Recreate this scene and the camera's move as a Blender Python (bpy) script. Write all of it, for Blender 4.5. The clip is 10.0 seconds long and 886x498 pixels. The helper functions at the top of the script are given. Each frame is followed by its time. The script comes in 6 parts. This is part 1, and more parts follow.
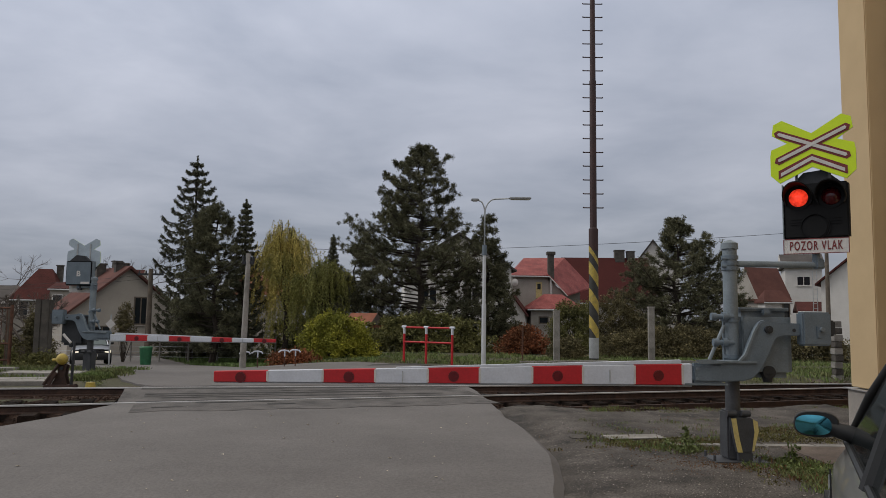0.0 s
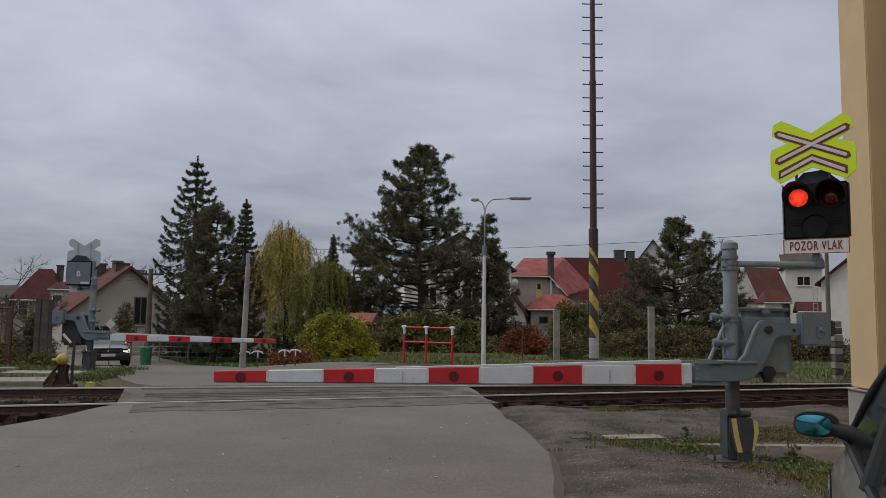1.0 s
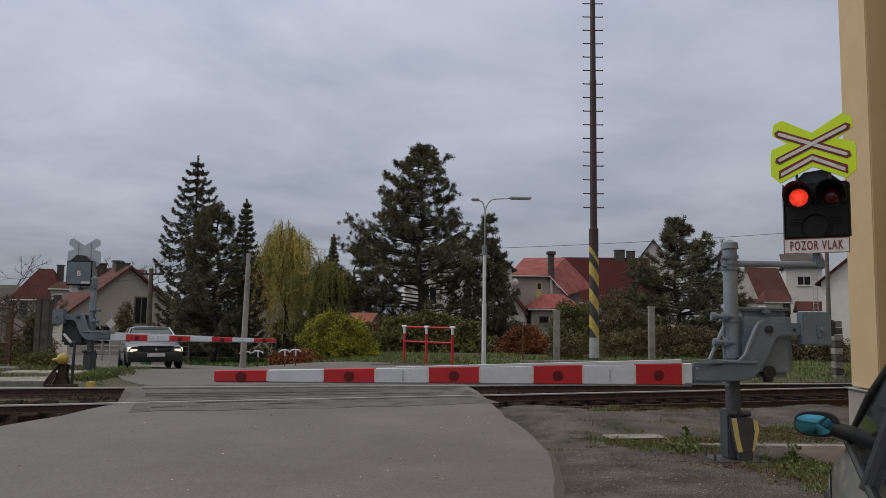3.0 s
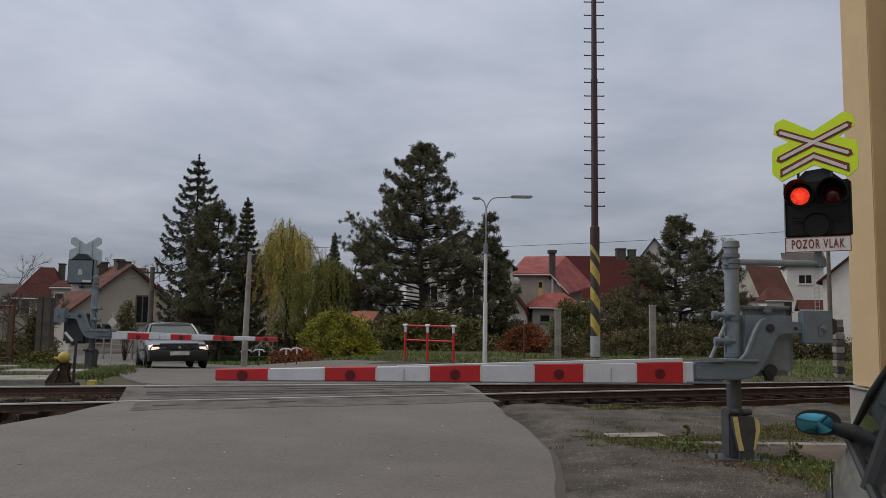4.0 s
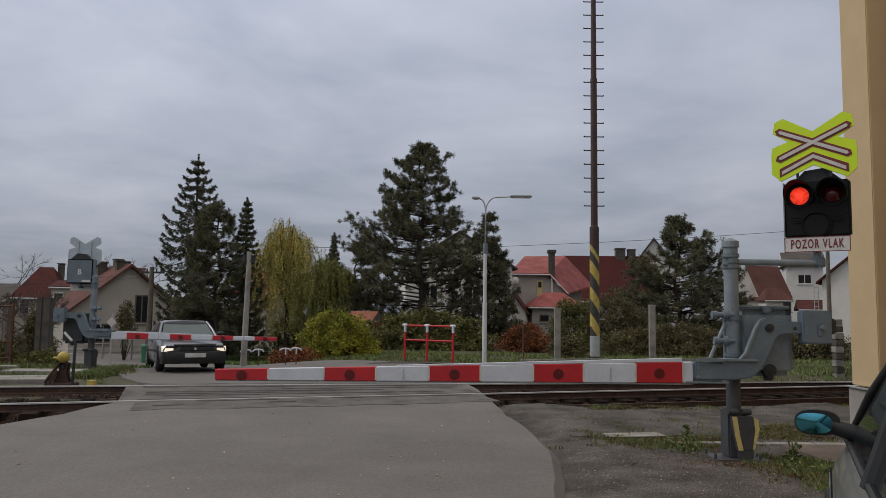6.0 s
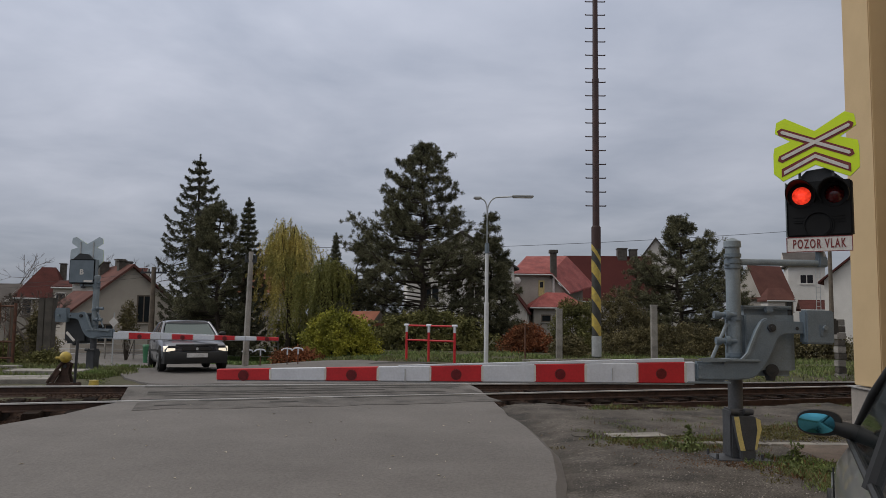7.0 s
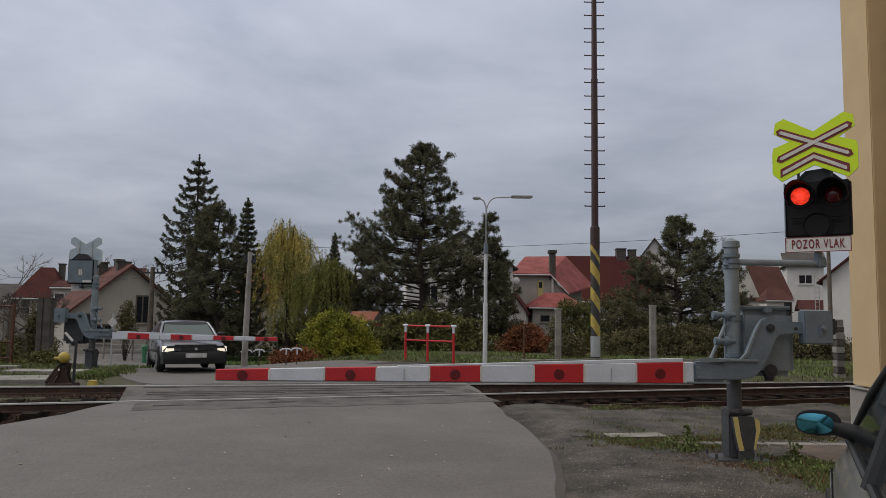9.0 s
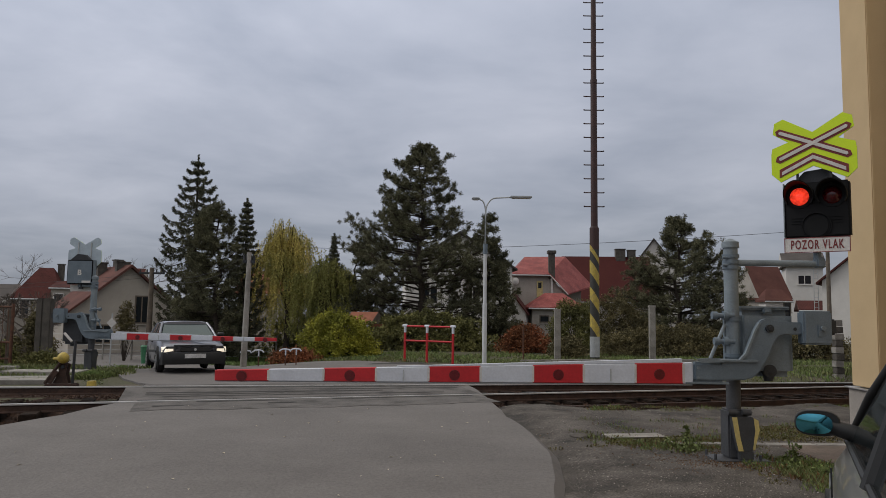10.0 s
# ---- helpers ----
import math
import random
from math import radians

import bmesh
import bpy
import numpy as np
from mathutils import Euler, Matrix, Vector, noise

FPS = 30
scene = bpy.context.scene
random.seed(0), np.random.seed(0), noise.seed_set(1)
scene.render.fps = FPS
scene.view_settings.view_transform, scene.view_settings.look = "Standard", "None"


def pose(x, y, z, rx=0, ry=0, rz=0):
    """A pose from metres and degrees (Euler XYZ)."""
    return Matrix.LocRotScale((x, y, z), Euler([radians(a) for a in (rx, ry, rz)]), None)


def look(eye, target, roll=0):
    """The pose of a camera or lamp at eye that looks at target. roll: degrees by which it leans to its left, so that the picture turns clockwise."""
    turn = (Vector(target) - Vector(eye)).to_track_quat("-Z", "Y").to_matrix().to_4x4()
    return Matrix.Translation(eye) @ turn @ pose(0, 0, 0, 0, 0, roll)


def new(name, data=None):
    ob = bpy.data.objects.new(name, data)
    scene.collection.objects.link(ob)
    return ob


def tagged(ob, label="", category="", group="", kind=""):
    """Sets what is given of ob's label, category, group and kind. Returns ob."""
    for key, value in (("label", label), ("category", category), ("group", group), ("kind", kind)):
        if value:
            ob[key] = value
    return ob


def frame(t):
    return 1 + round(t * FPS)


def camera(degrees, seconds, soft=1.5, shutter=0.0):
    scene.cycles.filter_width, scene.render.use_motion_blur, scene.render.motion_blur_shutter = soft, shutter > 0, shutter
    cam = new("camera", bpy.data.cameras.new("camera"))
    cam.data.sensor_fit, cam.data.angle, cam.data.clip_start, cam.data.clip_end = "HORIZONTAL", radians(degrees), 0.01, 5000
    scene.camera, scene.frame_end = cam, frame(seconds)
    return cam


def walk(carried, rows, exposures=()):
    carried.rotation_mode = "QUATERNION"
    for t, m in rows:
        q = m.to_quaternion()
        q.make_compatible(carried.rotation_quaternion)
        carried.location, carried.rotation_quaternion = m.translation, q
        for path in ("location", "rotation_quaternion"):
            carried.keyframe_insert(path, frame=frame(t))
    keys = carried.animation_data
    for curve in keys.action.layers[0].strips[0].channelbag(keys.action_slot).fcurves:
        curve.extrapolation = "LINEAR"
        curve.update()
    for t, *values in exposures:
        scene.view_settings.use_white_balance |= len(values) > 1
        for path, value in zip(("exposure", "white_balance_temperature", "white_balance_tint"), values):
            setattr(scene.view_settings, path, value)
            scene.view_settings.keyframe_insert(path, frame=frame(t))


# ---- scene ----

# ---------------------------------------------------------------- camera
cam = camera(62.2, 10.0, soft=0.85)
EYE = (0.0, 0.0, 1.6)


def aim(right, down):
    """The hand-held camera turned so that the picture shifts by these thousandths of a radian."""
    yaw, pitch = right / 1000.0, math.atan(119 / 1300) + down / 1000.0
    return look(EYE, (-math.sin(yaw) * math.cos(pitch), math.cos(yaw) * math.cos(pitch), 1.6 + math.sin(pitch)), 0.8)


SWAY = [(0, 0, 0), (2.5, 0, 0), (2.8, 0.1, -0.1), (4.0, 1.8, -2.3), (4.5, 0.6, -2.5), (5.0, -0.5, -2.5), (5.5, 0.1, -2.5), (6.2, 1.5, -2.5),
        (7.0, 3.4, -2.5), (7.5, 4.6, -1.9), (8.0, 4.5, -1.8), (8.5, 3.3, -2.4), (9.0, 2.0, -2.2), (9.5, 1.8, -1.6), (10.0, 1.1, -1.6)]
walk(cam, [(t, aim(a, b)) for t, a, b in SWAY])
scene.view_settings.exposure = 0.0

# ---------------------------------------------------------------- world and sun: overcast
world = bpy.data.worlds.new("overcast")
scene.world = world
world.use_nodes = True
wn, wl = world.node_tree.nodes, world.node_tree.links
wn.clear()


def wnode(kind, **values):
    n = wn.new(kind)
    for k, v in values.items():
        n.inputs[k].default_value = v
    return n


def wmath(op, a, b=None):
    n = wn.new("ShaderNodeMath")
    n.operation = op
    for i, v in enumerate((a, b)):
        if v is None:
            continue
        if isinstance(v, (int, float)):
            n.inputs[i].default_value = v
        else:
            wl.new(v, n.inputs[i])
    return n.outputs[0]


sky = wn.new("ShaderNodeTexSky")
sky.sky_type, sky.sun_disc, sky.sun_elevation, sky.sun_rotation = "NISHITA", False, radians(38), radians(200)
tc = wn.new("ShaderNodeTexCoord")
sep = wn.new("ShaderNodeSeparateXYZ")
wl.new(tc.outputs["Generated"], sep.inputs[0])
lift = wmath("ADD", wmath("MAXIMUM", sep.outputs["Z"], 0.0), 0.13)
flat = wn.new("ShaderNodeCombineXYZ")
wl.new(wmath("DIVIDE", sep.outputs["X"], lift), flat.inputs[0])
wl.new(wmath("DIVIDE", sep.outputs["Y"], lift), flat.inputs[1])
clouds = wnode("ShaderNodeTexNoise", Scale=1.1, Detail=7.0, Roughness=0.52, Distortion=0.25)
wl.new(flat.outputs[0], clouds.inputs["Vector"])
big = wnode("ShaderNodeTexNoise", Scale=0.32, Detail=3.0, Roughness=0.5)
wl.new(flat.outputs[0], big.inputs["Vector"])
blend = wmath("ADD", wmath("MULTIPLY", clouds.outputs["Fac"], 0.55), wmath("MULTIPLY", big.outputs["Fac"], 0.45))
ramp = wn.new("ShaderNodeValToRGB")
ramp.color_ramp.elements[0].position, ramp.color_ramp.elements[0].color = 0.39, (0.315, 0.345, 0.42, 1)
ramp.color_ramp.elements[1].position, ramp.color_ramp.elements[1].color = 0.615, (0.53, 0.55, 0.63, 1)
wl.new(blend, ramp.inputs[0])
# an overcast sky is about three times as bright overhead as at the horizon
rise = wmath("ADD", wmath("MULTIPLY", wmath("MAXIMUM", sep.outputs["Z"], 0.0), 2.05), 0.605)
grow = wn.new("ShaderNodeVectorMath")
grow.operation = "SCALE"
wl.new(ramp.outputs[0], grow.inputs[0])
wl.new(wmath("MULTIPLY", rise, wmath("SUBTRACT", 0.99, wmath("MULTIPLY", sep.outputs["X"], 0.21))), grow.inputs["Scale"])
white = wn.new("ShaderNodeMixRGB")
white.blend_type = "MULTIPLY"
white.inputs[0].default_value = 1.0
tone = wn.new("ShaderNodeValToRGB")
tone.color_ramp.elements[0].position, tone.color_ramp.elements[0].color = 0.40, (1, 1, 1, 1)
tone.color_ramp.elements[1].position, tone.color_ramp.elements[1].color = 0.62, (1.02, 0.92, 0.74, 1)
wl.new(sep.outputs["Z"], tone.inputs[0])
wl.new(grow.outputs[0], white.inputs[1])
wl.new(tone.outputs[0], white.inputs[2])
bg_cloud = wnode("ShaderNodeBackground", Strength=1.0)
wl.new(white.outputs[0], bg_cloud.inputs["Color"])
bg_sky = wnode("ShaderNodeBackground", Strength=0.06)
wl.new(sky.outputs[0], bg_sky.inputs["Color"])
wmix = wnode("ShaderNodeMixShader", Fac=0.88)
wl.new(bg_sky.outputs[0], wmix.inputs[1])
wl.new(bg_cloud.outputs[0], wmix.inputs[2])
wout = wn.new("ShaderNodeOutputWorld")
wl.new(wmix.outputs[0], wout.inputs[0])

sun = new("sun", bpy.data.lights.new("sun", "SUN"))
sun.data.energy, sun.data.angle, sun.data.color = 1.1, radians(25), (1.0, 0.97, 0.93)
sun.matrix_world = look((-30, 5, 27), (0, 0, 0))

# ---------------------------------------------------------------- materials


def material(name, base, rough=0.8, metal=0.0, other=None, scale=6.0, fine=60.0, spread=0.35, bump=0.0, island=0.0, piece=0.0,
             third=None, glow=None, spec=None, coat=0.0):
    """A surface of two colours mixed by coarse and fine noise, with a relief."""
    m = bpy.data.materials.new(name)
    m.use_nodes = True
    nd, ln = m.node_tree.nodes, m.node_tree.links
    b = nd["Principled BSDF"]
    b.inputs["Roughness"].default_value, b.inputs["Metallic"].default_value = rough, metal
    if spec is not None:
        b.inputs["Specular IOR Level"].default_value = spec
    if coat:
        b.inputs["Coat Weight"].default_value, b.inputs["Coat Roughness"].default_value = coat, 0.06
    other = other or tuple(c * (1 - spread) for c in base)
    t = nd.new("ShaderNodeTexCoord")
    n1, n2 = nd.new("ShaderNodeTexNoise"), nd.new("ShaderNodeTexNoise")
    n1.inputs["Scale"].default_value, n1.inputs["Detail"].default_value, n1.inputs["Roughness"].default_value = scale, 5, 0.6
    n2.inputs["Scale"].default_value, n2.inputs["Detail"].default_value = fine, 4
    for n in (n1, n2):
        ln.new(t.outputs["Object"], n.inputs["Vector"])
    r1 = nd.new("ShaderNodeValToRGB")
    r1.color_ramp.elements[0].position, r1.color_ramp.elements[1].position = 0.34, 0.66
    r1.color_ramp.elements[0].color, r1.color_ramp.elements[1].color = (*other, 1), (*base, 1)
    if third:
        e = r1.color_ramp.elements.new(0.5)
        e.color = (*third, 1)
    ln.new(n1.outputs["Fac"], r1.inputs[0])
    hsv = nd.new("ShaderNodeHueSaturation")
    ln.new(r1.outputs[0], hsv.inputs["Color"])
    mr = nd.new("ShaderNodeMapRange")
    mr.inputs["From Min"].default_value, mr.inputs["From Max"].default_value = 0.3, 0.7
    mr.inputs["To Min"].default_value, mr.inputs["To Max"].default_value = 1 - spread * 0.6, 1 + spread * 0.6
    ln.new(n2.outputs["Fac"], mr.inputs["Value"])
    value = mr.outputs[0]
    for amount, node, socket in ((island, "ShaderNodeNewGeometry", "Random Per Island"), (piece, "ShaderNodeObjectInfo", "Random")):
        if amount:
            g = nd.new(node)
            q = nd.new("ShaderNodeMapRange")
            q.inputs["To Min"].default_value, q.inputs["To Max"].default_value = 1 - amount, 1 + amount
            ln.new(g.outputs[socket], q.inputs["Value"])
            mu = nd.new("ShaderNodeMath")
            mu.operation = "MULTIPLY"
            ln.new(value, mu.inputs[0])
            ln.new(q.outputs[0], mu.inputs[1])
            value = mu.outputs[0]
    ln.new(value, hsv.inputs["Value"])
    ln.new(hsv.outputs[0], b.inputs["Base Color"])
    if bump:
        bp = nd.new("ShaderNodeBump")
        bp.inputs["Strength"].default_value, bp.inputs["Distance"].default_value = min(1.0, bump), 0.02
        ln.new(n2.outputs["Fac"], bp.inputs["Height"])
        ln.new(bp.outputs[0], b.inputs["Normal"])
    if glow:
        b.inputs["Emission Color"].default_value, b.inputs["Emission Strength"].default_value = (*glow[:3], 1), glow[3]
    return m


ASPHALT = material("asphalt", (0.142, 0.132, 0.126), 0.85, other=(0.108, 0.100, 0.095), scale=0.6, fine=34, spread=0.30, bump=0.5)
ASPHALT_PATCH = material("asphalt_patch", (0.040, 0.037, 0.035), 0.85, scale=3, fine=90, spread=0.35, bump=0.4)
ASPHALT_OLD = material("old_asphalt", (0.128, 0.118, 0.112), 0.9, other=(0.050, 0.046, 0.043), third=(0.098, 0.091, 0.086), scale=1.6, fine=70, spread=0.4, bump=0.6)
SPECK = material("litter", (0.55, 0.48, 0.38), 0.8)
GRAVEL = material("gravel", (0.125, 0.110, 0.100), 0.95, other=(0.024, 0.021, 0.019), third=(0.072, 0.063, 0.054), scale=1.3, fine=48, spread=1.1, bump=1.0)
STONES = material("stones", (0.165, 0.148, 0.130), 0.9, scale=30, fine=90, island=0.75, spread=0.3)
PEBBLE = material("pale_pebble", (0.27, 0.245, 0.225), 0.9, other=(0.12, 0.105, 0.095), scale=3, island=0.6)
BALLAST = material("ballast", (0.060, 0.036, 0.026), 0.95, other=(0.020, 0.013, 0.010), scale=5, fine=40, spread=0.7, bump=1.0, spec=0.1)
EARTH = material("earth_and_grass", (0.060, 0.058, 0.026), 0.95, other=(0.085, 0.066, 0.046), third=(0.056, 0.055, 0.026), scale=1.1, fine=35, spread=0.6, bump=1.0)
GRASS = material("grass_blades", (0.112, 0.175, 0.040), 0.8, other=(0.13, 0.128, 0.05), scale=0.9, island=0.4)
MOSS = material("moss", (0.115, 0.115, 0.035), 0.9, other=(0.105, 0.080, 0.045), scale=0.9, island=0.4, spec=0.2)
WEED = material("weed_leaves", (0.145, 0.180, 0.050), 0.75, other=(0.085, 0.110, 0.030), scale=6, island=0.4)
LAWN = material("lawn_blades", (0.10, 0.165, 0.036), 0.8, other=(0.085, 0.12, 0.035), scale=0.9, island=0.35)
DRY = material("dry_leaves", (0.16, 0.085, 0.035), 0.9, other=(0.09, 0.045, 0.02), scale=3, island=0.5)
RAIL_TOP = material("worn_rail_head", (0.55, 0.54, 0.53), 0.38, 0.35, scale=3, spread=0.15)
RAIL_RUST = material("rail_rust", (0.066, 0.036, 0.026), 0.85, other=(0.028, 0.016, 0.012), scale=6, spread=0.5, bump=0.4)
# colour darkened to stand for the shadow low in the track
SLEEPER = material("sleeper", (0.026, 0.018, 0.014), 0.9, scale=4, spread=0.5, bump=0.6, piece=0.3, spec=0.1)
CONCRETE = material("concrete", (0.30, 0.285, 0.26), 0.9, other=(0.17, 0.16, 0.145), scale=2.5, fine=60, spread=0.35, bump=0.5, piece=0.15)
CONCRETE_DARK = material("weathered_concrete", (0.10, 0.09, 0.078), 0.9, other=(0.045, 0.04, 0.035), scale=3, fine=50, spread=0.4, bump=0.5)
CONCRETE_BROWN = material("brown_worn_concrete", (0.150, 0.115, 0.092), 0.9, other=(0.085, 0.066, 0.053), scale=2.5, fine=50, spread=0.4, bump=0.5)
GREY_PAINT = material("grey_blue_paint", (0.145, 0.185, 0.220), 0.45, other=(0.108, 0.140, 0.170), scale=4, fine=70, spread=0.2, bump=0.08)
GREY_LIGHT = material("pale_grey_paint", (0.205, 0.245, 0.270), 0.5, other=(0.145, 0.175, 0.198), scale=4, fine=70, spread=0.2, bump=0.08)
GALV = material("galvanised_steel", (0.46, 0.48, 0.49), 0.5, 0.3, other=(0.34, 0.36, 0.37), scale=5, spread=0.2)
# grey sheet; the sky's reflection is put into its pale blue colour
BACK_SKY_GREY = material("grey_sheet_with_sky_tint", (0.42, 0.50, 0.56), 0.45, other=(0.36, 0.43, 0.49), scale=5, spread=0.15)
# real dark metal parts, and the shaded far drive housing
DARK_METAL_AND_SHADE = material("dark_grey_metal_and_shade", (0.030, 0.033, 0.038), 0.6, scale=5, spread=0.35, bump=0.1)
FOOT_GREY = material("foot_grey_paint", (0.058, 0.061, 0.068), 0.6, scale=5, spread=0.35, bump=0.1)
PALE_YELLOW = material("pale_yellow_paint", (0.62, 0.50, 0.17), 0.6, other=(0.50, 0.41, 0.17), scale=8, spread=0.2)
BLACK = material("black_enclosure", (0.006, 0.0066, 0.008), 0.7, spec=0.25, scale=6, spread=0.4)
RED = material("red_paint", (0.50, 0.015, 0.022), 0.5, other=(0.41, 0.012, 0.018), scale=3, fine=40, spread=0.15)
RED_DARK = material("red_reflector", (0.13, 0.006, 0.01), 0.3, scale=20, spread=0.3)
WHITE = material("white_paint", (0.60, 0.635, 0.70), 0.5, other=(0.52, 0.55, 0.61), scale=3, fine=40, spread=0.1)
LIME = material("fluorescent_yellow_green", (0.60, 0.80, 0.008), 0.45, other=(0.55, 0.74, 0.008), scale=3, spread=0.06)
SIGN_RED = material("sign_dark_red", (0.17, 0.018, 0.018), 0.5, scale=8, spread=0.2)
SIGN_WHITE = material("sign_white", (0.60, 0.585, 0.56), 0.5, other=(0.5, 0.48, 0.46), scale=8, spread=0.12)
YELLOW = material("yellow_paint", (0.50, 0.37, 0.06), 0.6, other=(0.30, 0.235, 0.07), scale=6, spread=0.25)
LENS_DARK = material("unlit_red_lens", (0.085, 0.004, 0.006), 0.18, other=(0.05, 0.003, 0.004), scale=30, spread=0.3)
LENS_LIT = material("lit_red_lens", (0.5, 0.03, 0.02), 0.25, other=(0.4, 0.01, 0.01), scale=30, glow=(1.0, 0.052, 0.022, 1.35))
lit = LENS_LIT.node_tree
cells = lit.nodes.new("ShaderNodeTexVoronoi")
cells.inputs["Scale"].default_value = 34
span = lit.nodes.new("ShaderNodeMapRange")
span.inputs["To Min"].default_value, span.inputs["To Max"].default_value = 1.35, 0.42
lit.links.new(lit.nodes["Texture Coordinate"].outputs["Object"], cells.inputs["Vector"])
lit.links.new(cells.outputs["Distance"], span.inputs["Value"])
# the bulb sits behind the middle of the lens
axes = lit.nodes.new("ShaderNodeVectorMath")
axes.operation = "MULTIPLY"
axes.inputs[1].default_value = (1, 0, 1)
lit.links.new(lit.nodes["Texture Coordinate"].outputs["Object"], axes.inputs[0])
far_off = lit.nodes.new("ShaderNodeVectorMath")
far_off.operation = "LENGTH"
lit.links.new(axes.outputs[0], far_off.inputs[0])
fall = lit.nodes.new("ShaderNodeMapRange")
fall.inputs["From Min"].default_value, fall.inputs["From Max"].default_value = 0.02, 0.122
fall.inputs["To Min"].default_value, fall.inputs["To Max"].default_value = 1.25, 0.50
lit.links.new(far_off.outputs["Value"], fall.inputs["Value"])
both = lit.nodes.new("ShaderNodeMath")
both.operation = "MULTIPLY"
lit.links.new(span.outputs[0], both.inputs[0])
lit.links.new(fall.outputs[0], both.inputs[1])
lit.links.new(both.outputs[0], lit.nodes["Principled BSDF"].inputs["Emission Strength"])
PLASTER = material("ochre_plaster", (0.54, 0.40, 0.228), 0.9, other=(0.49, 0.36, 0.205), scale=1.5, fine=120, spread=0.12, bump=0.15)
PLINTH = material("grey_plinth_plaster", (0.33, 0.30, 0.27), 0.9, scale=3, spread=0.25, bump=0.3)
TIN = material("tin_ledge", (0.5, 0.5, 0.5), 0.45, 0.6, scale=3, spread=0.2)
BARK = material("bark", (0.05, 0.038, 0.028), 0.95, scale=9, spread=0.5, bump=0.8)
# needle colours are lifted to stand for haze over the dark trees
NEEDLE_PINE = material("pine_needles", (0.150, 0.145, 0.084), 0.8, other=(0.084, 0.086, 0.052), scale=0.9, fine=8, spread=0.4, island=0.5, spec=0.2)
NEEDLE_SPRUCE = material("spruce_needles", (0.120, 0.120, 0.076), 0.8, other=(0.072, 0.075, 0.050), scale=0.9, fine=8, spread=0.4, island=0.45, spec=0.2)
LEAF_WILLOW = material("yellowing_leaves", (0.56, 0.43, 0.12), 0.8, other=(0.25, 0.25, 0.08), third=(0.40, 0.35, 0.105), scale=0.55, fine=9, spread=0.4, island=0.4, spec=0.2)
LEAF_WEEP = material("greenish_hanging_leaves", (0.27, 0.26, 0.075), 0.8, other=(0.14, 0.15, 0.05), scale=0.55, fine=9, spread=0.4, island=0.4, spec=0.2)
LEAF_BUSH = material("lime_leaves", (0.31, 0.295, 0.036), 0.75, other=(0.16, 0.17, 0.028), scale=0.9, fine=9, spread=0.4, island=0.4, spec=0.2)
LEAF_DULL = material("dull_green_leaves", (0.185, 0.178, 0.064), 0.85, other=(0.094, 0.095, 0.038), scale=0.8, fine=9, spread=0.4, island=0.45, spec=0.2)
LEAF_RED = material("russet_leaves", (0.25, 0.085, 0.038), 0.85, other=(0.12, 0.055, 0.026), scale=1.2, fine=9, spread=0.4, island=0.45, spec=0.2)
LEAF_OLIVE = material("olive_leaves", (0.160, 0.136, 0.066), 0.85, other=(0.084, 0.075, 0.040), scale=1.2, fine=9, spread=0.4, island=0.45, spec=0.2)
TWIG = material("bare_twigs", (0.11, 0.09, 0.075), 0.9, scale=4)
ROOF_RED = material("red_metal_roof", (0.29, 0.085, 0.076), 0.6, other=(0.17, 0.040, 0.038), third=(0.24, 0.055, 0.050), scale=1.3, fine=9, spread=0.3, bump=0.2, spec=0.3)
ROOF_BROWN = material("brown_tile_roof", (0.088, 0.030, 0.026), 0.9, other=(0.055, 0.021, 0.019), scale=0.8, fine=12, spread=0.35, bump=0.3, spec=0.12)
ROOF_FADED = material("faded_red_roof", (0.13, 0.06, 0.05), 0.85, other=(0.09, 0.042, 0.036), scale=0.8, spread=0.3, spec=0.12)
ROOF_DARK = material("dark_tile_roof", (0.066, 0.018, 0.016), 0.85, other=(0.055, 0.015, 0.014), scale=0.5, fine=14, spread=0.2, spec=0.12)
ROOF_GREY = material("grey_roof", (0.10, 0.09, 0.085), 0.85, scale=0.8, spread=0.3, spec=0.12)
ROOF_ORANGE = material("orange_roof", (0.25, 0.085, 0.045), 0.85, scale=2, spread=0.3)
WALL_BEIGE = material("beige_render", (0.40, 0.365, 0.315), 0.9, other=(0.33, 0.30, 0.26), scale=0.7, fine=20, spread=0.15)
WALL_GREY = material("grey_render", (0.36, 0.335, 0.30), 0.9, other=(0.27, 0.25, 0.22), scale=0.7, fine=20, spread=0.2)
WALL_WHITE = material("white_render", (0.62, 0.60, 0.57), 0.9, other=(0.52, 0.50, 0.47), scale=0.7, fine=20, spread=0.12)
WALL_BRICK = material("brick_wall", (0.17, 0.085, 0.065), 0.9, other=(0.12, 0.06, 0.05), scale=2, fine=20, spread=0.3)
FRAME_YELLOW = material("cream_frame", (0.55, 0.45, 0.2), 0.7)
PANE = material("window_pane", (0.02, 0.024, 0.028), 0.08, scale=1.5, spread=0.3)
WOOD_GREY = material("grey_wood", (0.16, 0.13, 0.10), 0.9, other=(0.085, 0.07, 0.055), scale=3, spread=0.4, bump=0.4)
RUST = material("rusty_iron", (0.14, 0.06, 0.035), 0.85, other=(0.06, 0.03, 0.02), scale=7, spread=0.4, bump=0.3)
MAST_PAINT = material("maroon_mast_paint", (0.055, 0.022, 0.020), 0.6, other=(0.035, 0.016, 0.016), scale=2, spread=0.35)
MAST_BLACK = material("faded_black_paint", (0.045, 0.045, 0.042), 0.7, scale=5, spread=0.35)
CAR_GREY = material("silver_grey_car_paint", (0.160, 0.172, 0.205), 0.35, 0.35, spread=0.08, scale=2, coat=0.6)
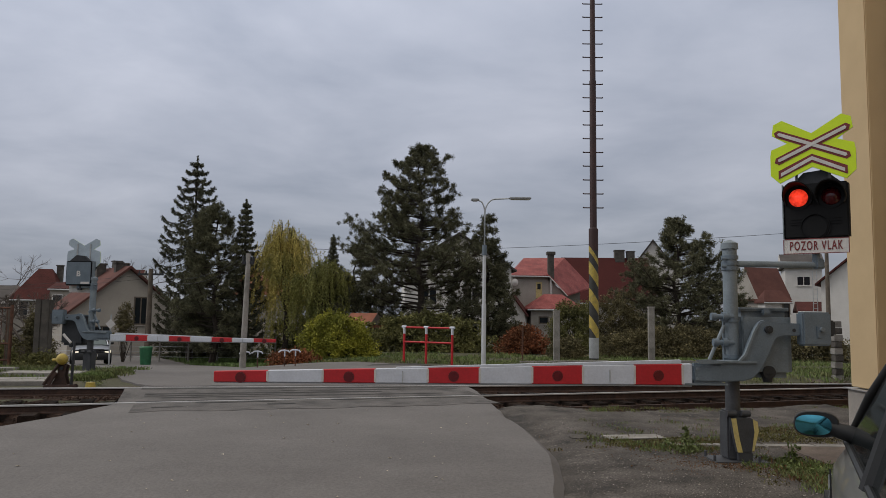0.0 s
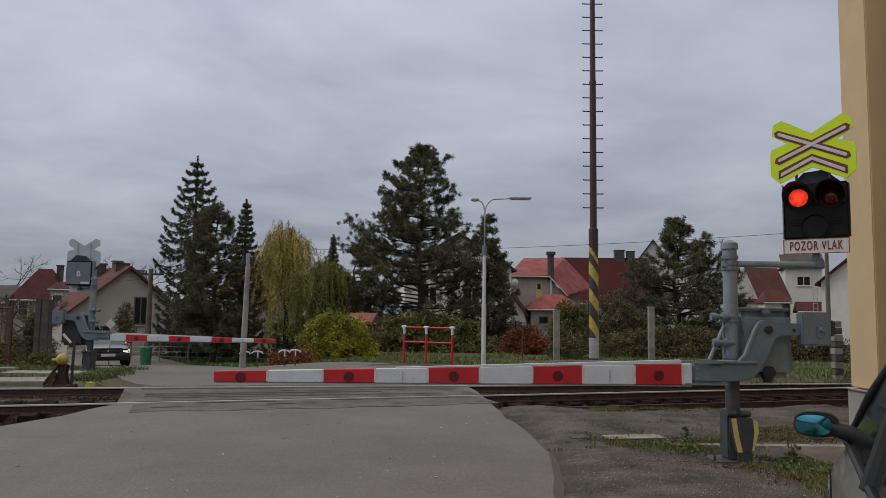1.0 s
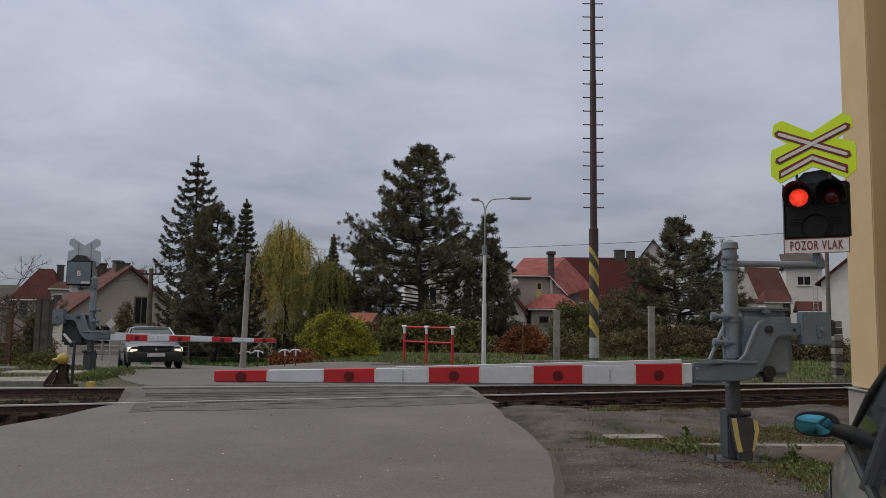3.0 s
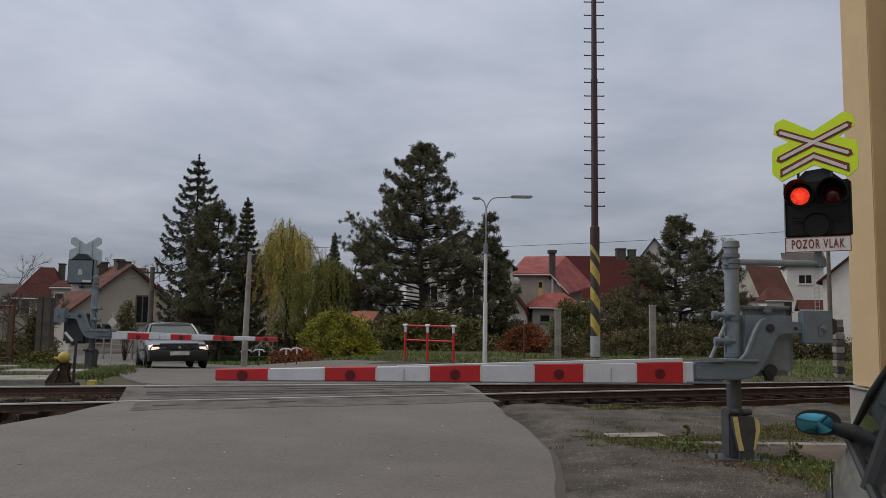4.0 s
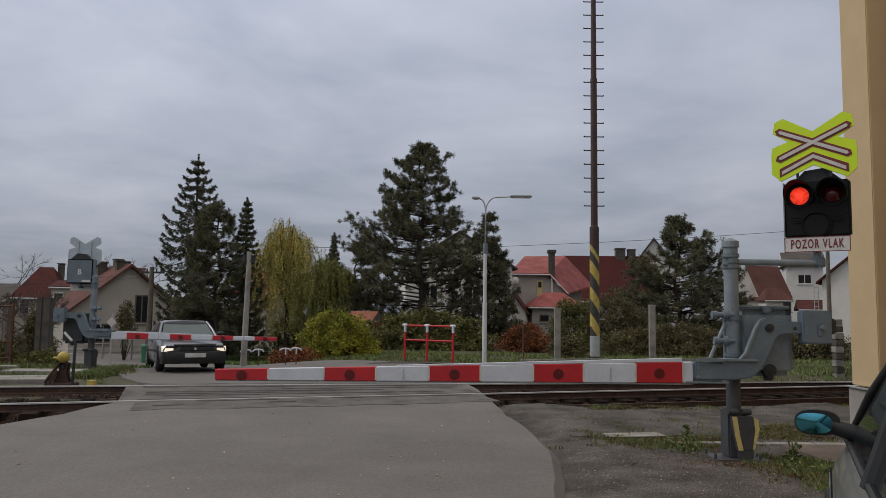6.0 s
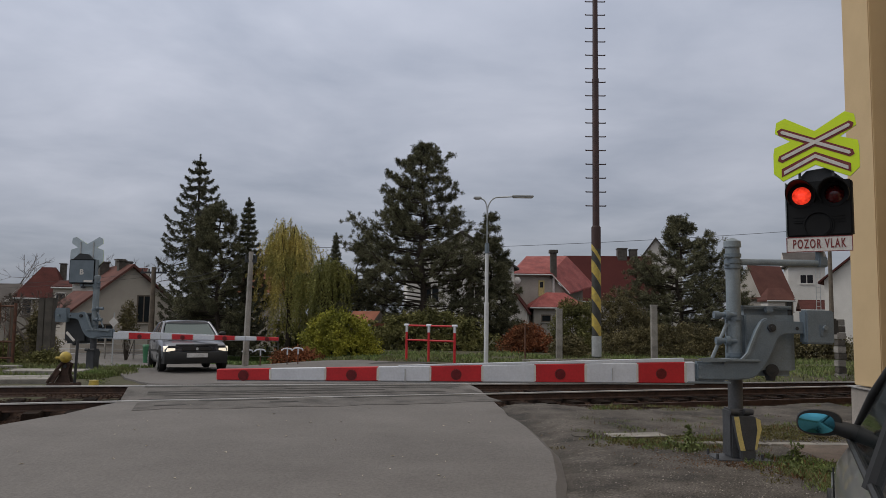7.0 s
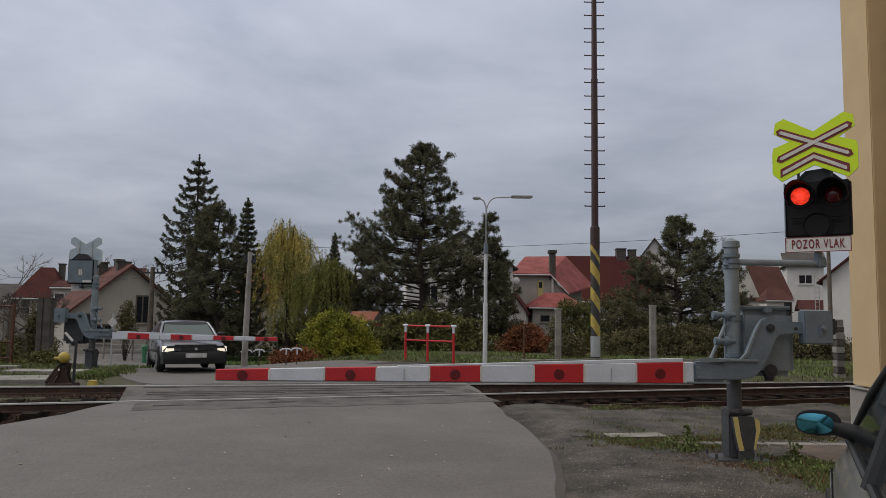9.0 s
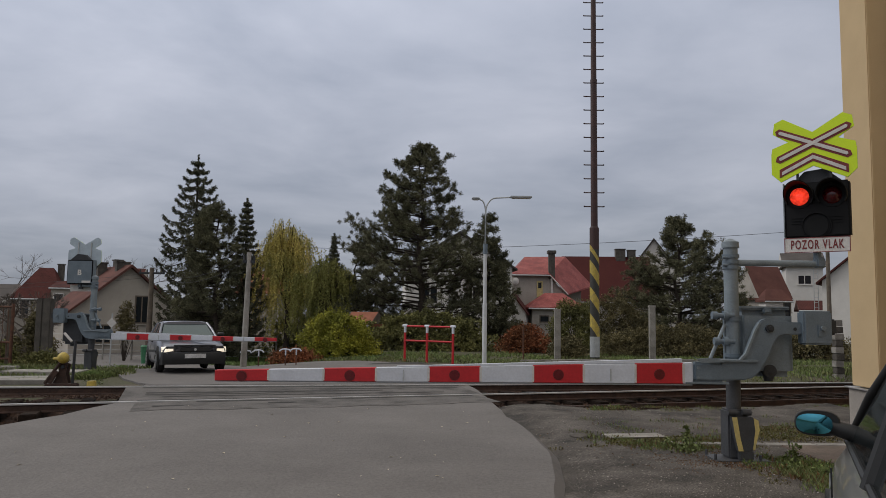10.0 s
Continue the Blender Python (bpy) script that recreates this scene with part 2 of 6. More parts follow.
CAR_GREEN = material("grey_green_car_paint", (0.25, 0.265, 0.26), 0.3, 0.1, spread=0.15, scale=2, coat=0.8)
PLASTIC = material("black_plastic", (0.012, 0.013, 0.014), 0.6, scale=9, spread=0.3)
TYRE = material("tyre_rubber", (0.012, 0.012, 0.012), 0.85, scale=20, spread=0.3)
RIM = material("wheel_cover", (0.30, 0.31, 0.32), 0.4, 0.7, scale=9, spread=0.2)
HEADLIGHT = material("lit_headlight", (0.9, 0.85, 0.7), 0.15, glow=(1.0, 0.86, 0.66, 0.62))
CAR_GLASS = material("car_window", (0.115, 0.145, 0.145), 0.06, 0.75, scale=2, spread=0.1)
DARK_GLASS = material("dark_car_window", (0.012, 0.015, 0.016), 0.04, 0.1, scale=2, spread=0.1)
MIRROR = material("blue_tinted_mirror", (0.10, 0.36, 0.43), 0.08, 1.0, other=(0.085, 0.31, 0.38), scale=5, fine=20, spread=0.05)
PLATE = material("number_plate", (0.55, 0.55, 0.55), 0.5)
BIN_GREEN = material("green_plastic", (0.03, 0.16, 0.07), 0.6)
CABLE = material("cable", (0.02, 0.02, 0.022), 0.7)

# ---------------------------------------------------------------- mesh helpers


def link_mesh(name, bm, mat, parent=None, label="", smooth=False):
    me = bpy.data.meshes.new(name)
    bm.normal_update()
    bm.to_mesh(me)
    bm.free()
    for m in (mat if isinstance(mat, (list, tuple)) else [mat]):
        me.materials.append(m)
    if smooth:
        me.polygons.foreach_set("use_smooth", [True] * len(me.polygons))
        me.set_sharp_from_angle(angle=radians(40))
    ob = new(name, me)
    if parent is not None:
        ob.parent = parent
    if label:
        ob["label"] = label
    return ob


def part(name, bm, mat, parent, label="", smooth=True):
    return link_mesh(name, bm, mat, parent, label, smooth)


def raw(name, verts, faces, mat, parent=None, label="", smooth=False):
    me = bpy.data.meshes.new(name)
    me.from_pydata(verts, [], faces)
    me.materials.append(mat)
    if smooth:
        me.polygons.foreach_set("use_smooth", [True] * len(me.polygons))
        me.set_sharp_from_angle(angle=radians(35))
    ob = new(name, me)
    if parent is not None:
        ob.parent = parent
    if label:
        ob["label"] = label
    return ob


def thing(name, m, label, category, group="", kind=""):
    ob = new(name)
    ob.empty_display_size = 0.2
    ob.matrix_world = m
    return tagged(ob, label, category, group, kind)


def box(bm, x0, x1, y0, y1, z0, z1, bevel=0.0, turn=None):
    """A box between the given limits, its edges rounded by bevel, turned by the matrix turn."""
    ret = bmesh.ops.create_cube(bm, size=1.0)
    vs = ret["verts"]
    bmesh.ops.scale(bm, vec=(x1 - x0, y1 - y0, z1 - z0), verts=vs)
    bmesh.ops.translate(bm, vec=((x0 + x1) / 2, (y0 + y1) / 2, (z0 + z1) / 2), verts=vs)
    if bevel:
        es = {e for v in vs for e in v.link_edges}
        out = bmesh.ops.bevel(bm, geom=list(es), offset=bevel, segments=2, affect="EDGES", clamp_overlap=True)
        vs = list({v for f in out["faces"] for v in f.verts} | {v for v in vs if v.is_valid})
    if turn is not None:
        bmesh.ops.transform(bm, matrix=turn, verts=vs)
    return bm


def rod(bm, p, q, r, r2=None, seg=12, cap=True):
    """A round bar from p to q."""
    p, q = Vector(p), Vector(q)
    d = q - p
    m = Matrix.Translation((p + q) / 2) @ d.to_track_quat("Z", "Y").to_matrix().to_4x4()
    bmesh.ops.create_cone(bm, cap_ends=cap, segments=seg, radius1=r, radius2=r if r2 is None else r2, depth=d.length, matrix=m)
    return bm


def prism(bm, outline, y0, y1):
    """A flat outline in x and z, given thickness from y0 to y1."""
    a = [bm.verts.new((x, y0, z)) for x, z in outline]
    b = [bm.verts.new((x, y1, z)) for x, z in outline]
    bm.faces.new(a)
    bm.faces.new(b[::-1])
    n = len(outline)
    for i in range(n):
        bm.faces.new((a[i], b[i], b[(i + 1) % n], a[(i + 1) % n]))
    bmesh.ops.recalc_face_normals(bm, faces=bm.faces)
    return bm


def B(*a, **k):
    return box(bmesh.new(), *a, **k)


def R(*a, **k):
    return rod(bmesh.new(), *a, **k)


def ball(bm, c, r, seg=16, rings=10):
    bmesh.ops.create_uvsphere(bm, u_segments=seg, v_segments=rings, radius=r, matrix=Matrix.Translation(c))
    return bm


def pipe(bm, pts, r, seg=8):
    pts = [Vector(p) for p in pts]
    rings = []
    for i, p in enumerate(pts):
        d = (pts[min(i + 1, len(pts) - 1)] - pts[max(i - 1, 0)]).normalized()
        q = d.to_track_quat("Z", "Y")
        rings.append([bm.verts.new(p + q @ Vector((r * math.cos(2 * math.pi * k / seg), r * math.sin(2 * math.pi * k / seg), 0))) for k in range(seg)])
    for a, b in zip(rings, rings[1:]):
        best = min(range(seg), key=lambda o: sum((a[k].co - b[(k + o) % seg].co).length for k in range(seg)))
        for k in range(seg):
            bm.faces.new((a[k], a[(k + 1) % seg], b[(k + 1 + best) % seg], b[(k + best) % seg]))
    bm.faces.new(rings[0][::-1])
    bm.faces.new(rings[-1])
    bmesh.ops.recalc_face_normals(bm, faces=bm.faces)
    return bm


# ---------------------------------------------------------------- lie of the land
TRACK_ANGLE = radians(18)
ES, EN = Vector((math.cos(TRACK_ANGLE), math.sin(TRACK_ANGLE))), Vector((-math.sin(TRACK_ANGLE), math.cos(TRACK_ANGLE)))
TRACK_O = Vector((0, 14.72))


def track_su(x, y):
    d = Vector((x, y)) - TRACK_O
    return d.dot(ES), d.dot(EN)


def track_xy(s, u):
    p = TRACK_O + ES * s + EN * u
    return p.x, p.y


def step(a, b, v):
    k = min(1.0, max(0.0, (v - a) / (b - a)))
    return k * k * (3 - 2 * k)


def cant(s):
    """The far rail lies a little higher than the near one, the track being in a bend."""
    return 0.06 - 0.0105 * min(14, max(-10, s))


def level(x, y):
    """The height of the roads and of the ground at large."""
    s, u = track_su(x, y)
    z = cant(s) * (min(1.0, max(0.0, u / 1.5)) if u < 1.5 else 1 - step(1.5, 4.0, u))
    z -= 0.062 * min(18.0, max(0.0, y - 20.5)) * (1 - step(-8.5, -2.0, x))
    return z


# the edge of the road beside the gravel, from near to far
KERBSIDE = [(0.2, -8), (0.75, 4), (1.08, 6.6), (1.27, 7.6), (1.36, 8.5), (1.33, 9.7), (1.26, 10.9), (1.15, 11.7), (1.0, 12.7), (0.82, 15.2), (0.5, 17.0), (1.4, 20.0)]


def beyond_edge(x, y):
    """How far a spot lies to the right of the road's edge."""
    for (xa, ya), (xb, yb) in zip(KERBSIDE, KERBSIDE[1:]):
        if ya <= y <= yb:
            return x - (xa + (xb - xa) * (y - ya) / (yb - ya))
    return 9.0


def gutter_dip(x, y):
    """The gravel lies lower than the road along its edge."""
    return 0.06 * (1 - step(0.0, 0.55, beyond_edge(x, y))) if y < 14 else 0.0


def lie(x, y):
    """The height of the open ground, with the trough of the track."""
    s, u = track_su(x, y)
    return level(x, y) - 0.20 * step(-1.7 - 1.2 * step(1.3, 2.3, s), -0.7 - 1.2 * step(1.3, 2.3, s), u) * (1 - step(2.3, 3.6, u)) + 0.025 * noise.noise((x * 0.7, y * 0.7, 0)) - 0.03 - gutter_dip(x, y)


def sheet(name, xs, ys, mat, height, label, category, kind="structure", inside=None):
    verts, faces, index = [], [], {}
    for j, y in enumerate(ys):
        for i, x in enumerate(xs):
            index[i, j] = len(verts)
            verts.append((x, y, height(x, y)))
    for j in range(len(ys) - 1):
        for i in range(len(xs) - 1):
            if inside is None or inside((xs[i] + xs[i + 1]) / 2, (ys[j] + ys[j + 1]) / 2):
                faces.append((index[i, j], index[i + 1, j], index[i + 1, j + 1], index[i, j + 1]))
    ob = raw(name, verts, faces, mat, smooth=True)
    return tagged(ob, label, category, kind=kind)


def spaced(marks):
    out = []
    for (a, b, d) in marks:
        n = max(1, round((b - a) / d))
        out += [a + (b - a) * i / n for i in range(n)]
    return out + [marks[-1][1]]


xs = spaced([(-900, -200, 175), (-200, -40, 20), (-40, -14, 2), (-14, 10, 0.3), (10, 40, 2), (40, 200, 20), (200, 900, 175)])
ys = spaced([(-300, -40, 65), (-40, -4, 6), (-4, 6, 1), (6, 30, 0.3), (30, 70, 2), (70, 200, 26), (200, 1800, 200)])
sheet("ground", xs, ys, EARTH, lie, "uneven ground of grass and bare earth", "ground")


def strip(name, left, right, mat, label, category, lift=0.012, cross=14, along=0.4, skirt=0.25, wobble=0.05, rounded=0.0):
    """A paved strip between two edge lines of equally many points, following the ground, with solid sides."""
    def dense(line, n):
        seg = [(Vector(b) - Vector(a)).length for a, b in zip(line, line[1:])]
        out, total = [], sum(seg)
        for k in range(n + 1):
            d, i = total * k / n, 0
            while i < len(seg) - 1 and d > seg[i]:
                d -= seg[i]
                i += 1
            out.append(Vector(line[i]).lerp(Vector(line[i + 1]), d / seg[i]))
        return out
    n = max(2, int(sum((Vector(b) - Vector(a)).length for a, b in zip(left, left[1:])) / along))
    la, ra = dense(left, n), dense(right, n)
    verts, faces = [], []
    w = cross + 3
    for k in range(n + 1):
        a, b = la[k].copy(), ra[k].copy()
        a.x += wobble * noise.noise((a.x * 2.1, a.y * 2.1, 3))
        b.x += wobble * noise.noise((b.x * 2.1, b.y * 2.1, 7))
        row = [a.lerp(b, i / cross) for i in range(cross + 1)]
        pts = [(p.x, p.y, level(p.x, p.y) + lift) for p in row]
        if rounded and b.y < 12.6:
            # the worn edge slopes down to the gravel
            q = b.lerp(a, 0.10 / (b - a).length)
            pts[-2] = (q.x, q.y, level(q.x, q.y) + lift)
            pts[-1] = (b.x, b.y, level(b.x, b.y) + lift - rounded)
        pts = [(pts[0][0], pts[0][1], pts[0][2] - skirt)] + pts + [(pts[-1][0], pts[-1][1], pts[-1][2] - skirt)]
        verts += pts
    for k in range(n):
        for i in range(w - 1):
            faces.append((k * w + i, k * w + i + 1, (k + 1) * w + i + 1, (k + 1) * w + i))
    return tagged(raw(name, verts, faces, mat, smooth=True), label, category, kind="structure")


strip("road", [(-12, -8), (-9.5, 4), (-6.05, 10.2), (-5.9, 10.85), (-5.75, 11.2), (-5.74, 12.1), (-5.58, 13.0), (-5.72, 14.2), (-5.83, 15.25), (-7.57, 17.6), (-8.5, 19.3), (-8.9, 20.0)], KERBSIDE,
      ASPHALT, "worn grey asphalt road over the level crossing", "road", cross=26, rounded=0.07)


def band(u0, u1, s0, s1, mat, label, lift, ragged):
    """A strip of other asphalt along the rails, with ragged edges."""
    n = 40
    vs, fs = [], []
    for k in range(n + 1):
        s = s0 + (s1 - s0) * k / n
        a = u0 + ragged * noise.noise((s * 1.3, u0 * 5, 1)) + 0.4 * ragged * noise.noise((s * 6, u0 * 5, 2))
        b = u1 + 0.3 * ragged * noise.noise((s * 1.3, u1 * 5, 4))
        for u in (a, a + (b - a) / 3, a + (b - a) * 2 / 3, b):
            x, y = track_xy(s, u)
            vs.append((x, y, level(x, y) + lift))
    for k in range(n):
        for i in range(3):
            fs.append((k * 4 + i, k * 4 + 4 + i, k * 4 + 5 + i, k * 4 + 1 + i))
    return tagged(raw("asphalt_band", vs, fs, mat, smooth=True), label, "road patch", kind="structure")


band(-1.28, -0.06, -5.6, 0.75, ASPHALT_OLD, "older rough asphalt before the rails", 0.017, 0.16)
band(0.06, 1.43, -5.9, 0.85, ASPHALT_OLD, "rough asphalt between the rails", 0.018, 0.02)
band(1.58, 2.3, -5.6, 0.75, ASPHALT_OLD, "rough asphalt behind the rails", 0.017, 0.10)
for u0, w, s0, s1 in ((0.05, 0.10, -5.6, 0.85), (1.33, 0.12, -5.6, 0.85), (0.42, 0.07, -5.2, 0.2), (0.78, 0.10, -5.5, -1.0), (1.05, 0.07, -3.0, 0.7), (0.62, 0.06, -5.5, -3.0), (-0.20, 0.11, -4.6, -3.2), (-0.16, 0.08, -2.2, 0.6), (-0.72, 0.10, -5.3, -4.8), (-0.62, 0.13, -3.4, -2.9), (1.62, 0.08, -5.4, -2.5)):
    band(u0, u0 + w, s0, s1, ASPHALT_PATCH, "dark flat strip of a groove along the rail", 0.022, 0.03)
strip("road", [(-8.9, 20.0), (-11.0, 23.5), (-18.5, 34.0), (-30.0, 50.0)], [(1.4, 20.0), (0.3, 23.3), (-5.5, 27.2), (-22.0, 52.0)],
      ASPHALT, "grey asphalt side road running down from the crossing", "road", cross=20, lift=0.010)
sheet("gravel_verge", spaced([(0.5, 7.5, 0.1)]), spaced([(2.0, 14.6, 0.1)]), GRAVEL, lambda x, y: max(level(x, y) - 0.002 + 0.008 * noise.noise((x, y, 5)) - gutter_dip(x, y), lie(x, y) + 0.004),
      "dark trodden gravel verge beside the road", "gravel", inside=lambda x, y: track_su(x, y)[1] < -1.45 - 1.2 * step(1.3, 2.3, track_su(x, y)[0]) + 0.25 * noise.noise((x * 1.7, y * 1.7, 2)))

# ---------------------------------------------------------------- railway track
track = thing("railway_track", Matrix.Translation((TRACK_O.x, TRACK_O.y, 0)) @ pose(0, 0, 0, 0, 0, 18), "rusty single railway track through the asphalt", "railway track", kind="structure")
LEFT_END, RIGHT_END = -60, 90


def rail_bar(u, rise, mat_top):
    """A rail of foot, web and head; its head is worn bright."""
    prof = [(-0.062, -0.15), (0.062, -0.15), (0.062, -0.136), (0.012, -0.12), (0.010, -0.045), (0.036, -0.024), (0.036, 0.0), (-0.036, 0.0), (-0.036, -0.024), (-0.010, -0.045), (-0.012, -0.12), (-0.062, -0.136)]
    bm = bmesh.new()
    rows = []
    for s in spaced([(LEFT_END, -12, 8), (-12, 15, 3), (15, RIGHT_END, 10)]):
        rows.append([bm.verts.new((s, u + a, z + rise(s) + 0.030)) for a, z in prof])
    n = len(prof)
    for a, b in zip(rows, rows[1:]):
        for i in range(n):
            f = bm.faces.new((a[i], b[i], b[(i + 1) % n], a[(i + 1) % n]))
            f.material_index = 1 if i in (5, 6, 7) else 0
    bmesh.ops.recalc_face_normals(bm, faces=bm.faces)
    return part("rail", bm, [RAIL_RUST, mat_top], track, "rusty rail with a bright worn head", smooth=False)


rail_bar(0.0, lambda s: 0.0, RAIL_TOP)
rail_bar(1.505, cant, RAIL_TOP)
bm = bmesh.new()
box(bm, 1.5, 16, -1.55, -1.49, -0.16, -0.05)
box(bm, 1.5, 16, -1.58, -1.46, -0.19, -0.15)
part("loose_rail", bm, RAIL_RUST, track, "rusty old rail lying beside the track")
# check rails within the crossing keep the grooves open
for u, r in ((0.11, 0.0), (1.395, 1.0)):
    bm = bmesh.new()
    box(bm, -5.6, 1.0, u - 0.03, u + 0.03, -0.10, 0.012)
    for v in bm.verts:
        v.co.z += cant(v.co.x) * r
    part("check_rail", bm, RAIL_RUST, track)
bm = bmesh.new()
box(bm, 0, 2.5, -0.13, 0.13, -0.09, 0.09, 0.015)
sl = part("sleeper", bm, SLEEPER, track)
sl.matrix_basis = pose(-14, -0.5, -0.235, 0, 0, 90)
for k in range(1, 60):
    s = -14 + 0.62 * k
    if -5.8 < s < 1.2:
        continue
    o = sl.copy()
    scene.collection.objects.link(o)
    o.matrix_basis = pose(s, -0.5, -0.235 + cant(s) * 0.4, math.degrees(0), 0, 90)
verts, faces = [], []
us = [-2.7, -2.3, -1.8, -1.35, -1.0, -0.6, -0.2, 0.3, 0.75, 1.2, 1.7, 2.2, 2.7, 3.0]
for part_of in (spaced([(-24, -5.75, 0.4)]), spaced([(1.05, 30, 0.4)])):
    start = len(verts)
    for s in part_of:
        for u in us:
            x, y = track_xy(s, u + 0.12 * noise.noise((s * 1.5, u, 8)))
            verts.append((x, y, lie(x, y) + (0.012 if -1.2 - 1.3 * step(1.3, 2.3, s) < u < 2.9 else -0.02 if s > 0 else -0.09) + 0.012 * noise.noise((x * 4, y * 4, 1))))
    n = len(us)
    for k in range(len(part_of) - 1):
        for i in range(n - 1):
            a = start + k * n + i
            faces.append((a, a + n, a + n + 1, a + 1))
tagged(raw("track_bed", verts, faces, BALLAST, smooth=True), "dark stone bed under the track", "track bed", kind="structure")
rng = random.Random(4)
verts, faces = [], []


def stone(x, y, z, r):
    i = len(verts)
    a = [rng.uniform(0.6, 1.2) * r for _ in range(6)]
    verts.extend([(x + a[0], y, z), (x, y + a[1], z), (x - a[2], y, z), (x, y - a[3], z), (x + 0.2 * a[4], y, z + 0.7 * a[4]), (x, y, z - r * 0.5)])
    faces.extend([(i, i + 1, i + 4), (i + 1, i + 2, i + 4), (i + 2, i + 3, i + 4), (i + 3, i, i + 4)])


for k in range(18000):
    s, u = rng.uniform(-16, 24), rng.uniform(-2.4, 2.9)
    x, y = track_xy(s, u)
    if -5.9 < s < 1.1 or u < -1.2 and s < 2:
        continue
    stone(x, y, lie(x, y) + 0.035, rng.uniform(0.02, 0.045))
tagged(raw("track_ballast", verts, faces, BALLAST), "dark crushed stone between the rails", "ballast", kind="stuff")
verts, faces = [], []
for k in range(12000):
    x, y = rng.uniform(1.0, 6.5), rng.uniform(5.0, 13.6)
    if track_su(x, y)[1] > -0.8:
        continue
    if beyond_edge(x, y) < 0.1:
        continue
    stone(x, y, max(level(x, y) - gutter_dip(x, y), lie(x, y)) + 0.006, rng.uniform(0.003, 0.011) if rng.random() < 0.975 else rng.uniform(0.011, 0.024))
tagged(raw("loose_stones", verts, faces, STONES), "loose grey stones on the gravel verge", "gravel", kind="stuff")


# ---------------------------------------------------------------- barriers
def slab(outline, y0, y1):
    return prism(bmesh.new(), outline, y0, y1)


def crossing_barrier(m, signal_turn, label, from_back, hang, board_lift):
    """A barrier machine: post, drive case, gooseneck with counterweight and a striped boom to -x; a signal on a bracket."""
    t = thing("level_crossing_barrier", m, label, "barrier", group="level crossing barriers")
    # foot
    bm = B(-0.30, 0.32, -0.24, 0.20, 0, 0.03, 0.008)
    foot = part("base_plate", bm, FOOT_GREY, t)
    for dx, dy in ((-0.28, -0.16), (0.22, -0.19), (-0.28, 0.14), (0.22, 0.14)):
        part("bolt", R((dx, dy, 0.03), (dx, dy, 0.09), 0.016, seg=6), FOOT_GREY, foot)
    bm = B(-0.11, 0.12, -0.125, 0.14, 0.03, 0.58, 0.02)
    part("foot_casing", bm, FOOT_GREY, t)
    shield = part("foot_shield", slab([(-0.10, 0.51), (0.125, 0.515), (0.20, 0.478), (0.21, 0.367), (0.182, 0.268), (0.154, 0.145), (-0.034, 0.13), (-0.068, 0.289)], -0.20, -0.13), FOOT_GREY, t, "black impact shield with yellow stripes")
    part("yellow_stripe", slab([(-0.10, 0.508), (-0.045, 0.51), (-0.012, 0.289), (0.022, 0.133), (-0.032, 0.132), (-0.066, 0.289)], -0.208, -0.200), PALE_YELLOW, shield)
    part("yellow_stripe", slab([(0.145, 0.503), (0.198, 0.476), (0.208, 0.367), (0.180, 0.268), (0.152, 0.147), (0.130, 0.147), (0.162, 0.36)], -0.208, -0.200), PALE_YELLOW, shield)
    part("shield_foot", B(-0.02, 0.14, -0.20, -0.12, 0.03, 0.14, 0.01), FOOT_GREY, shield)
    for dx in (-0.13, 0.03):
        part("clamp", R((dx, -0.16, 0.56), (dx + 0.10, -0.16, 0.56), 0.035, seg=10), FOOT_GREY, t)
    # post
    part("lower_post", R((0, 0, 0.4), (0, 0, 1.0), 0.082, seg=24), FOOT_GREY, t)
    post = part("post", R((0, 0, 0.98), (0, 0, 2.47), 0.082, seg=24), GREY_LIGHT, t, "pale grey steel tube")
    bm = R((0, 0, 2.46), (0, 0, 2.53), 0.10, 0.095, seg=24)
    rod(bm, (0, 0, 2.53), (0, 0, 2.57), 0.095, 0.02, seg=24)
    part("cap", bm, GREY_LIGHT, post)
    for z in (1.62, 2.29, 2.36, 2.23, 1.20):
        part("collar", R((0, 0, z - 0.022), (0, 0, z + 0.022), 0.098, seg=24), GREY_PAINT, post)
    for z in (2.25, 2.34):
        part("bolt", R((-0.12, -0.06, z), (-0.02, -0.06, z), 0.018, seg=8), GREY_PAINT, post)
    for z, x in ((1.66, -0.24), (1.36, -0.22)):
        bm = R((x, -0.07, z), (0, -0.07, z), 0.03, seg=10)
        rod(bm, (x - 0.02, -0.07, z), (x + 0.04, -0.07, z), 0.045, seg=12)
        rod(bm, (-0.13, -0.07, z), (-0.08, -0.07, z), 0.055, seg=12)
        part("clamp", bm, GREY_PAINT, t)
    part("brace", R((-0.28, -0.05, 1.16), (-0.10, -0.05, 1.56), 0.022, seg=8), GREY_LIGHT, t)
    part("stay_plate", slab([(-0.10, 1.12), (-0.075, 1.12), (-0.075, 1.62), (-0.10, 1.62)], -0.02, 0.02), GREY_PAINT, t)
    # drive case
    bm = B(0.085, 0.745, 0.02, 0.40, 0.95, 1.735, 0.07)
    drive = part("drive_case", bm, GREY_LIGHT, t, "pale grey cast drive housing")
    part("lid", B(0.10, 0.71, 0.0, 0.42, 1.735, 1.775, 0.02), GREY_LIGHT, drive)
    part("lid_catch", B(0.36, 0.46, -0.04, 0.02, 1.69, 1.76, 0.015), GREY_PAINT, drive)
    part("nameplate", B(0.58, 0.68, 0.1, 0.3, 1.60, 1.64, 0.01), WHITE, drive)
    bm = R((0.44, 0.0, 1.02), (0.44, 0.2, 1.02), 0.075, seg=16)
    rod(bm, (0.44, 0.06, 0.90), (0.44, 0.06, 1.0), 0.05, 0.07, seg=12)
